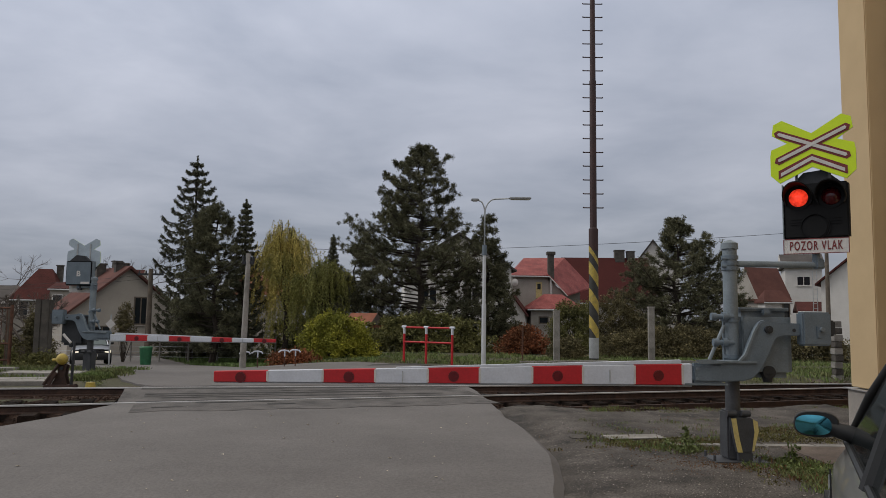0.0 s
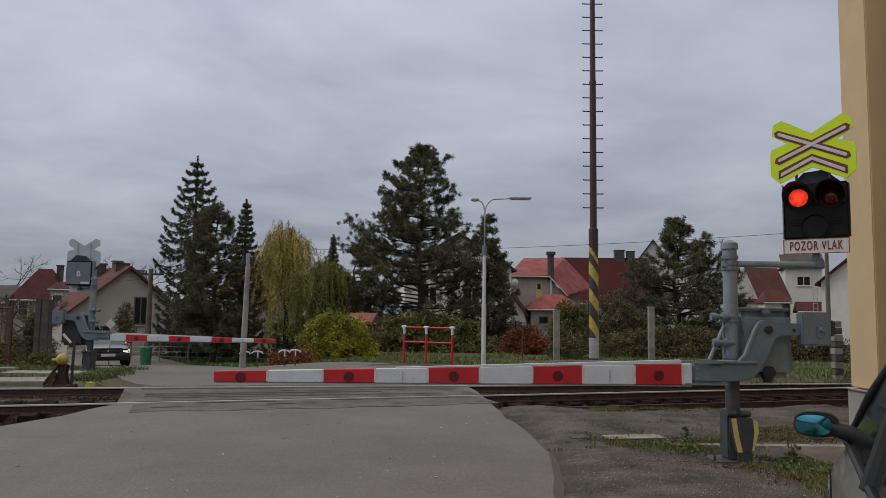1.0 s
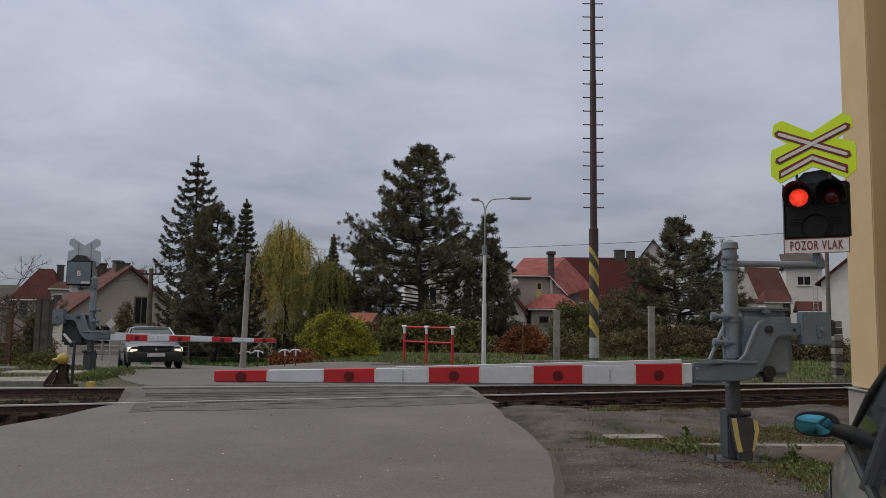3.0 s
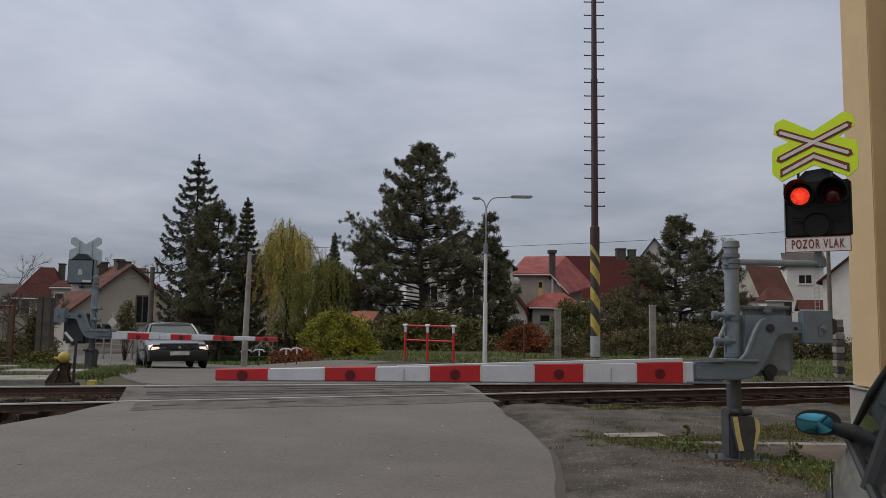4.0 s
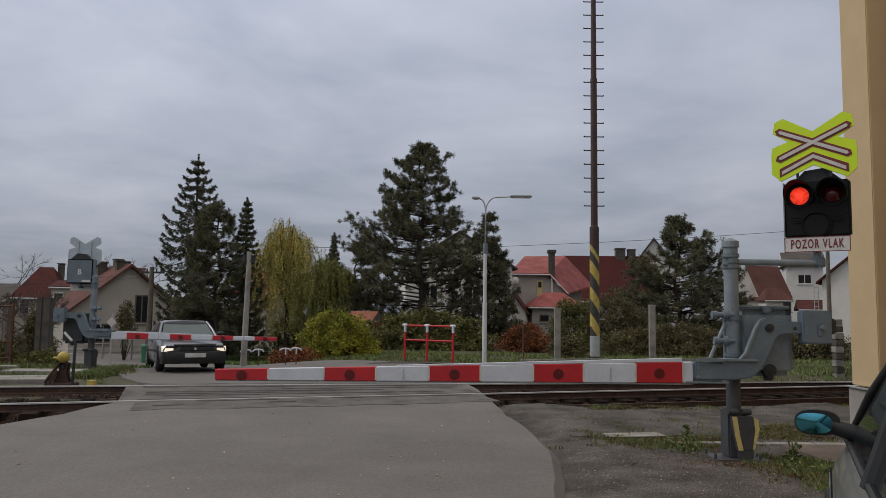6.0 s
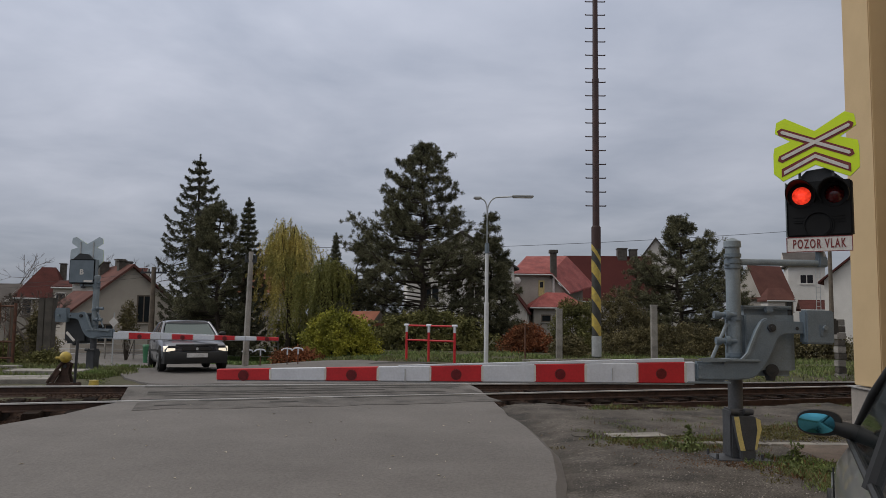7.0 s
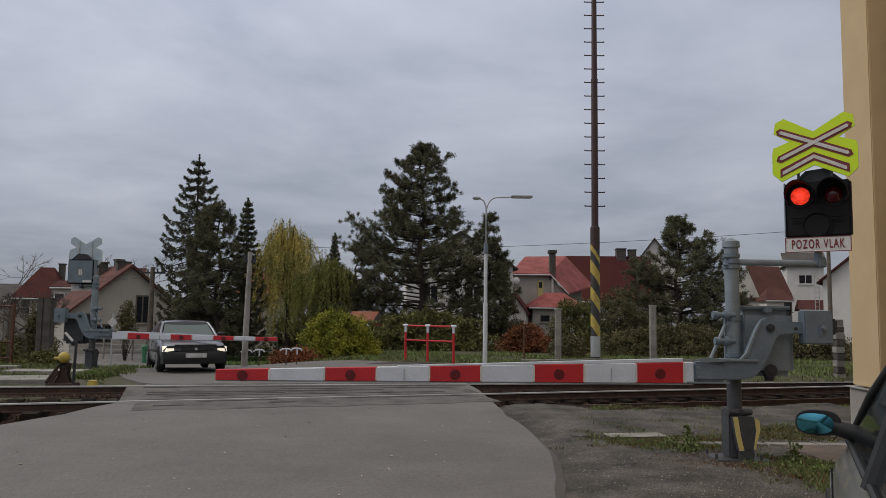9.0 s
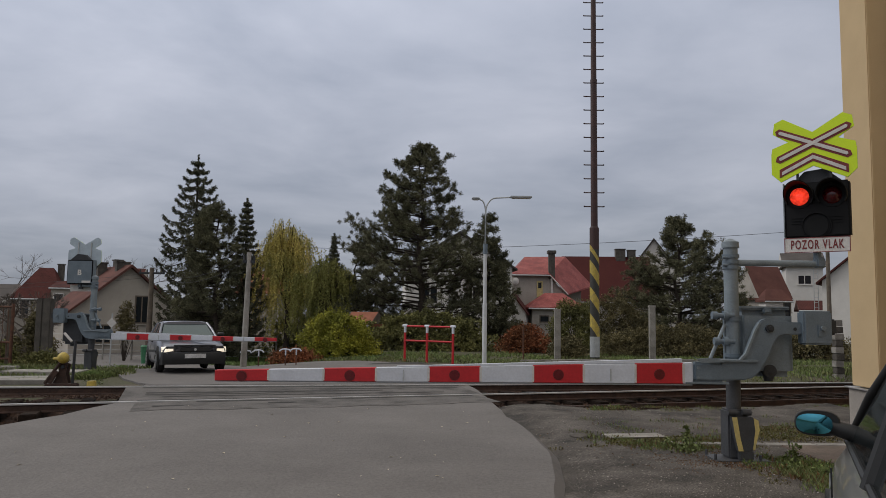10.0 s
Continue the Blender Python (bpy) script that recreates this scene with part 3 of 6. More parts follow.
    part("gland", bm, DARK_METAL_AND_SHADE, drive)
    # gooseneck, one rounded plate with a turned-over edge
    neck = [(-0.215, 0.916), (0.064, 0.93), (0.15, 0.955), (0.208, 0.999), (0.28, 1.09), (0.344, 1.207), (0.395, 1.33), (0.427, 1.395), (0.46, 1.425), (0.507, 1.443), (0.80, 1.459),
            (0.80, 1.589), (0.47, 1.60), (0.406, 1.607), (0.36, 1.628), (0.315, 1.628), (0.27, 1.615), (0.236, 1.582), (0.181, 1.49), (0.07, 1.217), (0.004, 1.151), (-0.215, 1.135)]
    bm = slab(neck, -0.20, -0.11)
    bmesh.ops.bevel(bm, geom=[e for e in bm.edges if abs(e.verts[0].co.y - e.verts[1].co.y) < 1e-5], offset=0.012, segments=2, affect="EDGES")
    arm = part("gooseneck", bm, GREY_PAINT, t, "grey-blue cast lever arm")
    bm = R((0.347, -0.235, 1.519), (0.347, -0.18, 1.519), 0.045, seg=14)
    rod(bm, (0.347, -0.25, 1.519), (0.347, -0.2, 1.519), 0.024, seg=6)
    part("pivot_bolt", bm, DARK_METAL_AND_SHADE, arm)
    part("axle", R((0.347, -0.12, 1.519), (0.347, 0.05, 1.519), 0.06, seg=14), DARK_METAL_AND_SHADE, arm)
    part("hole", R((0.645, -0.206, 1.515), (0.645, -0.19, 1.515), 0.02, seg=10), DARK_METAL_AND_SHADE, arm)
    part("web", slab([(-0.02, 1.142), (0.012, 1.156), (0.08, 1.22), (0.19, 1.49), (0.242, 1.58), (0.222, 1.585), (0.168, 1.495), (0.058, 1.235), (0.0, 1.172)], -0.235, -0.20), GREY_LIGHT, arm)
    bm = B(-0.34, 0.20, -0.24, -0.06, 1.13, 1.16, 0.008)
    part("walkway_plate", bm, GREY_LIGHT, arm)
    part("side_plate", slab([(-0.55, 1.19), (-0.45, 1.12), (-0.2, 1.13), (-0.16, 1.155), (-0.36, 1.175), (-0.5, 1.165)], -0.26, -0.24), GREY_LIGHT, arm)
    # counterweight
    cw = part("counterweight", B(0.72, 1.046, -0.26, -0.09, 1.341, 1.724, 0.018), GREY_PAINT, t, "flat grey counterweight block")
    bm = R((0.925, -0.31, 1.53), (0.925, -0.26, 1.53), 0.026, seg=8)
    part("bolt", bm, GREY_LIGHT, cw)
    part("bolt_plate", B(0.875, 0.925, -0.275, -0.26, 1.43, 1.57, 0.006), GREY_PAINT, cw)
    part("rear_weight", B(1.046, 1.13, -0.20, 0.0, 1.453, 1.634, 0.02), DARK_METAL_AND_SHADE, cw)
    # boom sleeve and boom
    part("sleeve", B(-0.64 if from_back else -0.535, -0.16, -0.21, -0.08, 0.90, 1.125, 0.03), GREY_PAINT, t)
    for z in (0.95, 1.06):
        part("bolt", R((-0.48, -0.222, z), (-0.48, -0.20, z), 0.016, seg=8), GREY_LIGHT, t)
    part("keel", B(-0.62, -0.12, -0.2, -0.06, 0.875, 0.898, 0.006), GREY_LIGHT, t)
    boom = new("boom")
    boom.parent = t
    boom.location = (-0.64, -0.145, 0.95) if from_back else (-0.53, -0.145, 1.002)
    slim = 0.72 if from_back else 1.0
    boom.rotation_euler = (0, 0, 0)
    boom["label"] = "red and white striped hollow boom with red reflectors"
    # where the stripes meet, from the sleeve outwards; the first stripe is cut short
    marks = [0.0, 0.42, 1.03, 1.60, 2.19, 2.75, 3.32, 3.88, 4.46] if from_back else [0.0, 0.11, 0.66, 1.25, 1.83, 2.43, 3.025, 3.625, 4.225, 4.855, 5.47]
    reach, count = marks[-1], len(marks) - 1

    def half(x, up):
        k = x / reach
        return slim * ((0.115 - 0.060 * k) if up else -(0.125 - 0.06 * k))

    def drop(x):
        return (-0.004 if from_back else -0.018) * x
    for i in range(count):
        a, b = marks[i], marks[i + 1]
        bm = bmesh.new()
        prism(bm, [(-a, drop(a) + half(a, 0)), (-b, drop(b) + half(b, 0)), (-b, drop(b) + half(b, 1)), (-a, drop(a) + half(a, 1))], -0.045, 0.045)
        bmesh.ops.bevel(bm, geom=bm.edges[:], offset=0.006, segments=1, affect="EDGES")
        white = i % 2 == 0
        st = part("stripe", bm, WHITE if white else RED, boom, smooth=False)
        for s in (-1, 1):
            if not white:
                c = (a + b) / 2
                o = part("reflector", R((-c, s * 0.043, drop(c) - 0.015), (-c, s * 0.054, drop(c) - 0.015), 0.055, seg=18), RED_DARK, boom, "round dark red reflector")
                o = part("reflector_rim", R((-c, s * 0.043, drop(c) - 0.015), (-c, s * 0.049, drop(c) - 0.015), 0.062, seg=18), SIGN_RED, boom)
        if i:
            for s in (-1, 1):
                bm = B(-a - 0.012, -a + 0.012, s * 0.048 - 0.004, s * 0.048 + 0.004, drop(a) + half(a, 0) + 0.01, drop(a) + half(a, 1) - 0.01)
                part("seam", bm, SIGN_WHITE, boom)
        if white and i in (2, 6):
            for s in (-1, 1):
                c = a + (b - a) * 0.48
                part("hook", B(-c - 0.006, -c + 0.006, s * 0.05 - 0.006, s * 0.05 + 0.006, drop(c) - 0.09, drop(c) + 0.05), GALV, boom)
    bm = bmesh.new()
    a, b = 0.12, reach * 0.62
    prism(bm, [(-a, drop(a) + half(a, 1) + 0.005), (-b, drop(b) + half(b, 1) + 0.002), (-b, drop(b) + half(b, 1) + 0.012), (-a, drop(a) + half(a, 1) + 0.045)], -0.035, 0.035)
    part("top_rail", bm, WHITE, boom, "slim white stiffening rail")
    bm = bmesh.new()
    prism(bm, [(-0.0, half(0, 0) - 0.004), (-reach, drop(reach) + half(reach, 0) - 0.004), (-reach, drop(reach) + half(reach, 0) - 0.014), (0, half(0, 0) - 0.02)], -0.02, 0.02)
    part("bottom_rail", bm, GALV, boom)
    # bracket of the signal
    bm = R((0.06, 0, 2.285), (hang + 0.03, 0, 2.285), 0.038, seg=16)
    part("bracket_arm", bm, GREY_LIGHT, t)
    bm = B(hang - 0.03, hang + 0.07, -0.06, 0.06, 2.24, 2.36, 0.015)
    rod(bm, (hang, 0.0, 2.30), (hang, 0.0, 2.34 if from_back else 2.60), 0.045, seg=14)
    part("bracket_end", bm, GREY_PAINT, t)
    # signal, on the bracket
    sg = new("signal_head")
    sg.parent = t
    sg.matrix_basis = pose(hang, -0.02, 2.32 if from_back else 2.60, 0, 0, signal_turn)
    sg["label"] = "black three-lens crossing signal with visors"
    part("case", B(-0.345, 0.355, -0.05, 0.13, 0.0, 0.66, 0.02), BLACK, sg)
    part("case_top", slab([(-0.26, 0.66), (-0.12, 0.80), (0.10, 0.82), (0.28, 0.66)], 0.0, 0.10), DARK_METAL_AND_SHADE, sg)
    part("rim", B(-0.355, -0.343, -0.06, 0.1, 0.01, 0.66), GREY_LIGHT, sg)
    for x, z, lit in ((-0.175, 0.49, 1), (0.175, 0.49, 1), (0.0, 0.13, 0)):
        bm = bmesh.new()
        n, r = 26, 0.162
        front, back = [], []
        for k in range(n):
            a = radians(-35 + 250 * k / (n - 1))
            c, s2 = math.cos(a), math.sin(a)
            d = 0.25 if lit else 0.03
            front.append((bm.verts.new((x + r * c, -0.05 - d * (0.35 + 0.65 * max(0, s2 + 0.25)), z + r * s2)), bm.verts.new((x + (r - 0.012) * c, -0.05 - d * (0.35 + 0.65 * max(0, s2 + 0.25)), z + (r - 0.012) * s2))))
            back.append((bm.verts.new((x + r * c, -0.04, z + r * s2)), bm.verts.new((x + (r - 0.012) * c, -0.04, z + (r - 0.012) * s2))))
        for k in range(n - 1):
            bm.faces.new((front[k][0], back[k][0], back[k + 1][0], front[k + 1][0]))
            bm.faces.new((front[k][1], front[k + 1][1], back[k + 1][1], back[k][1]))
            bm.faces.new((front[k][0], front[k + 1][0], front[k + 1][1], front[k][1]))
        part("visor", bm, BLACK, sg)
        part("lens_ring", R((x, -0.06, z), (x, -0.045, z), 0.143, seg=28), BLACK, sg)
        if not lit:
            part("blank_lens", R((x, -0.07, z), (x, -0.045, z), 0.125, seg=24), BLACK, sg)
    for x in (-0.21, 0.215):
        for z in (0.20, 0.235, 0.17):
            part("louvre", B(x - 0.06, x + 0.06, -0.058, -0.05, z - 0.005, z + 0.005), BLACK, sg)
    plate = part("caution_plate", B(-0.35, 0.35, -0.085, -0.07, -0.185, -0.005, 0.004), SIGN_WHITE, t, "white plate with dark red lettering")
    plate.matrix_basis = sg.matrix_basis
    for a in ((-0.35, 0.35, -0.185, -0.177), (-0.35, 0.35, -0.013, -0.005), (-0.35, -0.342, -0.177, -0.013), (0.342, 0.35, -0.177, -0.013)):
        part("plate_border", B(a[0], a[1], -0.089, -0.085, a[2], a[3]), SIGN_RED, plate)
    txt = bpy.data.curves.new("lettering", "FONT")
    txt.body, txt.size, txt.align_x, txt.align_y, txt.extrude = "POZOR VLAK", 0.148, "CENTER", "CENTER", 0.002
    txt.space_character, txt.offset = 1.25, 0.0025
    txt.materials.append(SIGN_RED)
    lo = new("lettering", txt)
    lo.parent = plate
    lo.matrix_basis = pose(0, -0.0875, -0.095, 90, 0, 0) @ Matrix.Diagonal((0.525, 1, 1, 1))
    # crossbuck board above the signal
    board = new("warning_cross")
    board.parent = t
    board.matrix_basis = sg.matrix_basis @ pose(-0.01, -0.09, board_lift) @ Matrix.Diagonal((0.89, 1, 0.97, 1))
    board["label"] = "fluorescent yellow-green board with red and white cross and chevron"
    right = [(0, 0.145), (0.36, 0.345), (0.47, 0.30), (0.49, 0.165), (0.30, 0.045), (0.50, -0.02), (0.515, -0.10), (0.515, -0.345), (0.40, -0.45), (0, -0.275)]
    outline = right + [(-x, z) for x, z in right[-2:0:-1]]
    part("backing", slab(outline, 0.0, 0.012), LIME, board, "bright yellow-green backing", smooth=False)
    part("rear_sheet", slab([(x * 1.004, z * 1.004) for x, z in outline], 0.013, 0.022), BACK_SKY_GREY, board, "bare grey back", smooth=False)
    for s in (-1, 1):
        part("post_strip", B(s * 0.2 - 0.015, s * 0.2 + 0.015, 0.022, 0.05, -0.5, 0.2), DARK_METAL_AND_SHADE if not from_back else GALV, board)

    def bar(p, q, w, y0, y1):
        p, q = Vector(p), Vector(q)
        d = (q - p).normalized()
        n = Vector((-d.y, d.x)) * w
        e = d * w * 0.55
        return slab([tuple(p - n * 0.6 - e), tuple(q - n * 0.6 + e), tuple(q - n * 0 + e * 1.9), tuple(q + n * 0.6 + e), tuple(p + n * 0.6 - e), tuple(p - e * 1.9)], y0, y1)
    for k, (p, q) in enumerate((((-0.385, 0.165), (0.385, -0.155)), ((-0.385, -0.155), (0.385, 0.165)))):
        part("red_bar", bar(p, q, 0.078, -0.004 - 0.002 * k, 0), SIGN_RED, board, smooth=False)
        part("white_bar", bar(p, q, 0.034, -0.012 - 0.002 * k, -0.005 - 0.002 * k), SIGN_WHITE, board, smooth=False)
    def chevron(w, e, y0, y1):
        return slab([(-0.385 - e, -0.345 - w), (0, -0.165 - w), (0.385 + e, -0.345 - w), (0.385 + e, -0.345 + w), (0, -0.165 + w), (-0.385 - e, -0.345 + w)], y0, y1)
    part("red_bar", chevron(0.052, 0.03, -0.004, 0), SIGN_RED, board, smooth=False)
    part("white_bar", chevron(0.022, 0.0, -0.008, -0.005), SIGN_WHITE, board, smooth=False)
    # the two lamps: domes whose one half shines
    lamps = []
    for x in (-0.175, 0.175):
        bm = ball(bmesh.new(), (0, 0, 0), 0.122, 28, 18)
        for f in bm.faces:
            f.material_index = 0 if f.calc_center_median().y < 0 else 1
        lamp = part("lens", bm, [LENS_LIT, LENS_DARK], t, "red lens that lights in turn with its neighbour")
        lamp.matrix_basis = sg.matrix_basis @ pose(x, 0.0, 0.49)
        lamps.append(lamp)
    if from_back:
        mark = bpy.data.curves.new("letter", "FONT")
        mark.body, mark.size, mark.align_x, mark.align_y, mark.extrude, mark.offset = "B", 0.2, "CENTER", "CENTER", 0.002, 0.006
        mark.materials.append(SIGN_WHITE)
        letter = new("letter", mark)
        letter.parent = sg
        letter.matrix_basis = pose(0, 0.141, 0.31, 90, 0, 180)
        part("type_plate", B(-0.31, -0.07, 0.138, 0.142, 0.04, 0.10, 0.001), SIGN_WHITE, sg)
        part("stub_pipe", R((0, 0.02, -0.12), (0, 0.02, 0.02), 0.06, seg=12), DARK_METAL_AND_SHADE, sg)
        part("back_door", B(-0.33, 0.33, 0.131, 0.137, 0.03, 0.63, 0.003), GREY_PAINT, sg)
    if from_back:
        # the far machine is of the other hand: its lever works on the other side of the post
        for o in t.children_recursive:
            up = o
            while up.parent is not t:
                up = up.parent
            if o.type == "MESH" and up not in (sg, board, plate, shield, *lamps):
                o.data.transform(Matrix.Diagonal((1, -1, 1, 1)))
                o.data.flip_normals()
        boom.location.y = 0.145
        for o in (arm, cw, *arm.children, *cw.children):
            o.data.transform(Matrix.Translation((-0.08, 0, -0.06)))
        for o in (drive, *drive.children):
            o.data.transform(Matrix.Translation((0.12, 0, -0.24)))
        # shade on the pale far housing, put in as a dark colour
        drive.data.materials[0] = DARK_METAL_AND_SHADE
        part("pale_rod", R((0.50, 0.44, 1.02), (0.28, 0.44, 0.80), 0.035, seg=8), SIGN_WHITE, drive)
    return t, lamps, sg


near_barrier, near_lamps, near_signal = crossing_barrier(pose(3.40, 8.68, -0.02), -34, "grey barrier machine with lowered red-white boom and lit signal", False, 1.03, 1.115)
far_barrier, far_lamps, far_signal = crossing_barrier(pose(-9.42, 19.85, -0.03, 0, 0, 176), 2, "grey barrier machine seen from its back with lowered boom", True, 0.38, 0.95)


# ---------------------------------------------------------------- plants
def leaf_cloud(name, spots, mat, parent, seed, size, per, long=1.0, hang=0.0, up=0.0, label="", loose=0.5):
    """Many small leaves or needle sprays round the given spots (x, y, z, radius), as one mesh."""
    g = np.random.default_rng(seed)
    spots = np.array(spots, dtype=float)
    n = len(spots) * per
    c = np.repeat(spots[:, :3], per, axis=0)
    r = np.repeat(spots[:, 3], per)[:, None]
    d = g.normal(size=(n, 3))
    d /= np.linalg.norm(d, axis=1)[:, None]
    c = c + d * r * g.uniform(0.15, 1.0, (n, 1))
    axis = d * 0.7 + g.normal(size=(n, 3)) * loose
    axis[:, 2] += up - hang
    axis /= np.linalg.norm(axis, axis=1)[:, None]
    side = np.cross(axis, g.normal(size=(n, 3)))
    side /= np.linalg.norm(side, axis=1)[:, None]
    w = size * g.uniform(0.6, 1.3, (n, 1))
    length = w * long
    v = np.stack([c - axis * length * 0.5, c + side * w * 0.5, c + axis * length * 0.7, c - side * w * 0.5], axis=1).reshape(-1, 3)
    me = bpy.data.meshes.new(name)
    me.vertices.add(len(v))
    me.vertices.foreach_set("co", v.ravel())
    me.loops.add(n * 4)
    me.loops.foreach_set("vertex_index", np.arange(n * 4, dtype=np.int32))
    me.polygons.add(n)
    me.polygons.foreach_set("loop_start", np.arange(0, n * 4, 4, dtype=np.int32))
    me.update(calc_edges=True)
    me.materials.append(mat)
    ob = new(name, me)
    if parent is not None:
        ob.parent = parent
    if label:
        ob["label"] = label
    return ob


def outline_at(profile, k):
    for (a, l0, r0), (b, l1, r1) in zip(profile, profile[1:]):
        if a <= k <= b:
            q = (k - a) / (b - a)
            return l0 + (l1 - l0) * q, r0 + (r1 - r0) * q
    return profile[-1][1:]


def pine(x, y, h, profile, seed, label, mat=None, tuft=0.165, tufts=520, per=70, depth=0.8):
    """A pine: bent trunk, limbs that end in tufts of needles, with gaps between; profile gives its reach to both sides by height."""
    rg = random.Random(seed)
    z0 = lie(x, y)
    t = thing("pine_tree", pose(x, y, z0), label, "tree")
    bm = bmesh.new()
    spine = [Vector((0.15 * math.sin(k * 1.7 + seed), 0.1 * math.cos(k * 1.3), h * k / 9)) for k in range(10)]
    for k, (a, b) in enumerate(zip(spine, spine[1:])):
        rod(bm, a, b, 0.022 * h * (1 - k / 9.6), 0.022 * h * (1 - (k + 1) / 9.6), seg=8)
    limbs, spots = bmesh.new(), []
    while len(spots) < tufts:
        k = min(0.985, max(profile[0][0], rg.uniform(profile[0][0], 1.0) ** 0.9))
        a = rg.uniform(0, 2 * math.pi)
        l, r = outline_at(profile, k)
        reach = (r if math.cos(a) > 0 else l) * (0.72 + 0.36 * rg.random())
        root = spine[min(8, int(k * 9))].lerp(spine[min(9, int(k * 9) + 1)], k * 9 % 1) - Vector((0, 0, 0.12 * reach))
        out, across = Vector((math.cos(a), math.sin(a) * depth, 0)), Vector((-math.sin(a), math.cos(a), 0))
        rise = rg.uniform(-0.02, 0.42) * reach
        mid, tip = root + out * reach * 0.6 + Vector((0, 0, rise * 0.3)), root + out * reach + Vector((0, 0, rise + 0.12 * reach))
        rod(limbs, root, mid, 0.018 + 0.009 * reach, 0.016 + 0.004 * reach, seg=5, cap=False)
        rod(limbs, mid, tip, 0.016 + 0.004 * reach, 0.010, seg=5, cap=False)
        # twigs to both sides, each with one round tuft of needles at its end
        n = 3 + int(reach * 4.6)
        for i in range(n):
            q = 0.34 + 0.66 * (i + rg.random()) / n
            base = root.lerp(mid, q / 0.6) if q < 0.6 else mid.lerp(tip, (q - 0.6) / 0.4)
            way = (out * rg.uniform(0.2, 0.8) + across * rg.choice((-1, 1)) * rg.uniform(0.3, 1.0) + Vector((0, 0, rg.uniform(-0.3, 1.1)))).normalized()
            end = base + way * rg.uniform(0.18, 0.34 + 0.14 * reach)
            rod(limbs, base, end, 0.012, 0.008, seg=4, cap=False)
            spots.append((*end, tuft * rg.uniform(0.75, 1.2)))
            if rg.random() < 0.6:
                spots.append((*(end.lerp(base, 0.55) + Vector((0, 0, 0.04))), tuft * rg.uniform(0.6, 0.9)))
        spots.append((*tip, tuft * rg.uniform(0.8, 1.15)))
        spots.append((*(tip + Vector((0, 0, tuft * 0.9))), tuft * rg.uniform(0.55, 0.8)))
    for z in range(3):
        spots.append((spine[-1].x, spine[-1].y, h - 0.22 * z, tuft * (0.6 + 0.2 * z)))
    part("trunk", bm, BARK, t)
    tagged(part("branchwork", limbs, BARK, t), kind="stuff")
    leaf_cloud("crown", spots, mat or NEEDLE_PINE, t, seed, 0.025, per, 4.0, up=0.2, loose=0.25)
    return t


def spruce(x, y, h, profile, seed, label, per=40, rings=34, droop=0.16):
    """A spruce: straight trunk, whorls of drooping boughs with upturned tips and hanging sprays."""
    rg = random.Random(seed)
    t = thing("spruce_tree", pose(x, y, lie(x, y)), label, "tree")
    part("trunk", R((0, 0, 0), (0, 0, h), 0.017 * h, 0.012, seg=10), BARK, t)
    limbs, spots = bmesh.new(), []
    for i in range(rings):
        k = profile[0][0] + (1 - profile[0][0]) * (i / rings) ** 0.9
        n_bough, turn = rg.choice((5, 6, 7)), rg.uniform(0, 6.28)
        for j in range(n_bough):
            a = turn + (j + rg.uniform(-0.25, 0.25)) * 2 * math.pi / n_bough
            l, r = outline_at(profile, k)
            c = math.cos(a)
            reach = (l + (r - l) * (c + 1) / 2) * rg.uniform(0.80, 1.12)
            root = Vector((0, 0, k * h))
            # each bough sags and turns up again towards its tip
            pts = [root]
            for q, sag in ((0.3, 0.55), (0.6, 0.95), (0.85, 0.65), (1.0, -0.05)):
                pts.append(root + Vector((c * reach * q, math.sin(a) * reach * q, -droop * 1.5 * reach * sag)))
            for u, v in zip(pts, pts[1:]):
                rod(limbs, u, v, 0.03, 0.018, seg=4, cap=False)
            n = 3 + int(reach * 9)
            for s in range(n):
                q = 0.12 + 0.88 * (s + rg.random()) / n
                m = q * 4
                e = min(3, int(m))
                p = pts[e].lerp(pts[e + 1], min(1, m - e))
                w = 0.10 * reach * (1.1 - q) + 0.02
                spots.append((p.x + rg.uniform(-w, w), p.y + rg.uniform(-w, w), p.z - rg.uniform(0.0, 0.28) * reach * 0.5 * (1.15 - q) ** 0.5, 0.08 + 0.06 * rg.random()))
    for z in range(12):
        spots.append((0, 0, h * (1 - 0.012 * z), 0.05 + 0.012 * z))
    tagged(part("branchwork", limbs, BARK, t), kind="stuff")
    leaf_cloud("crown", spots, NEEDLE_SPRUCE, t, seed, 0.035, per, 3.4, hang=0.5)
    return t


def bush(name, x, y, rx, ry, h, mat, seed, label, category="bush", n=420, per=26, leaf=0.055, low=0.0, z=None):
    """A bush: stems from one stool and a ragged dome of leaves."""
    rg = random.Random(seed)
    t = thing(name, pose(x, y, lie(x, y) if z is None else z), label, category)
    stems, spots = bmesh.new(), []
    for i in range(n):
        a, q = rg.uniform(0, 2 * math.pi), rg.random() ** 0.45
        e = rg.uniform(low, 1.0)
        lump = 0.82 + 0.3 * noise.noise((math.cos(a) * 2.2 + seed, math.sin(a) * 2.2, e * 3.0))
        p = Vector((math.cos(a) * rx * q * lump * math.sqrt(max(0, 1 - 0.85 * e * e)), math.sin(a) * ry * q * lump * math.sqrt(max(0, 1 - 0.85 * e * e)), h * e * lump * (1 - 0.15 * q)))
        spots.append((p.x, p.y, p.z, min(0.4 * rx, 0.16) + 0.1 * rg.random() * min(1, rx)))
        if i % 9 == 0:
            rod(stems, (p.x * 0.1, p.y * 0.1, 0), p, min(0.02, 0.02 * h), 0.003, seg=5, cap=False)
    tagged(part("branchwork", stems, BARK, t), kind="stuff")
    leaf_cloud("foliage", spots, mat, t, seed, leaf, per, 1.7)
    return t


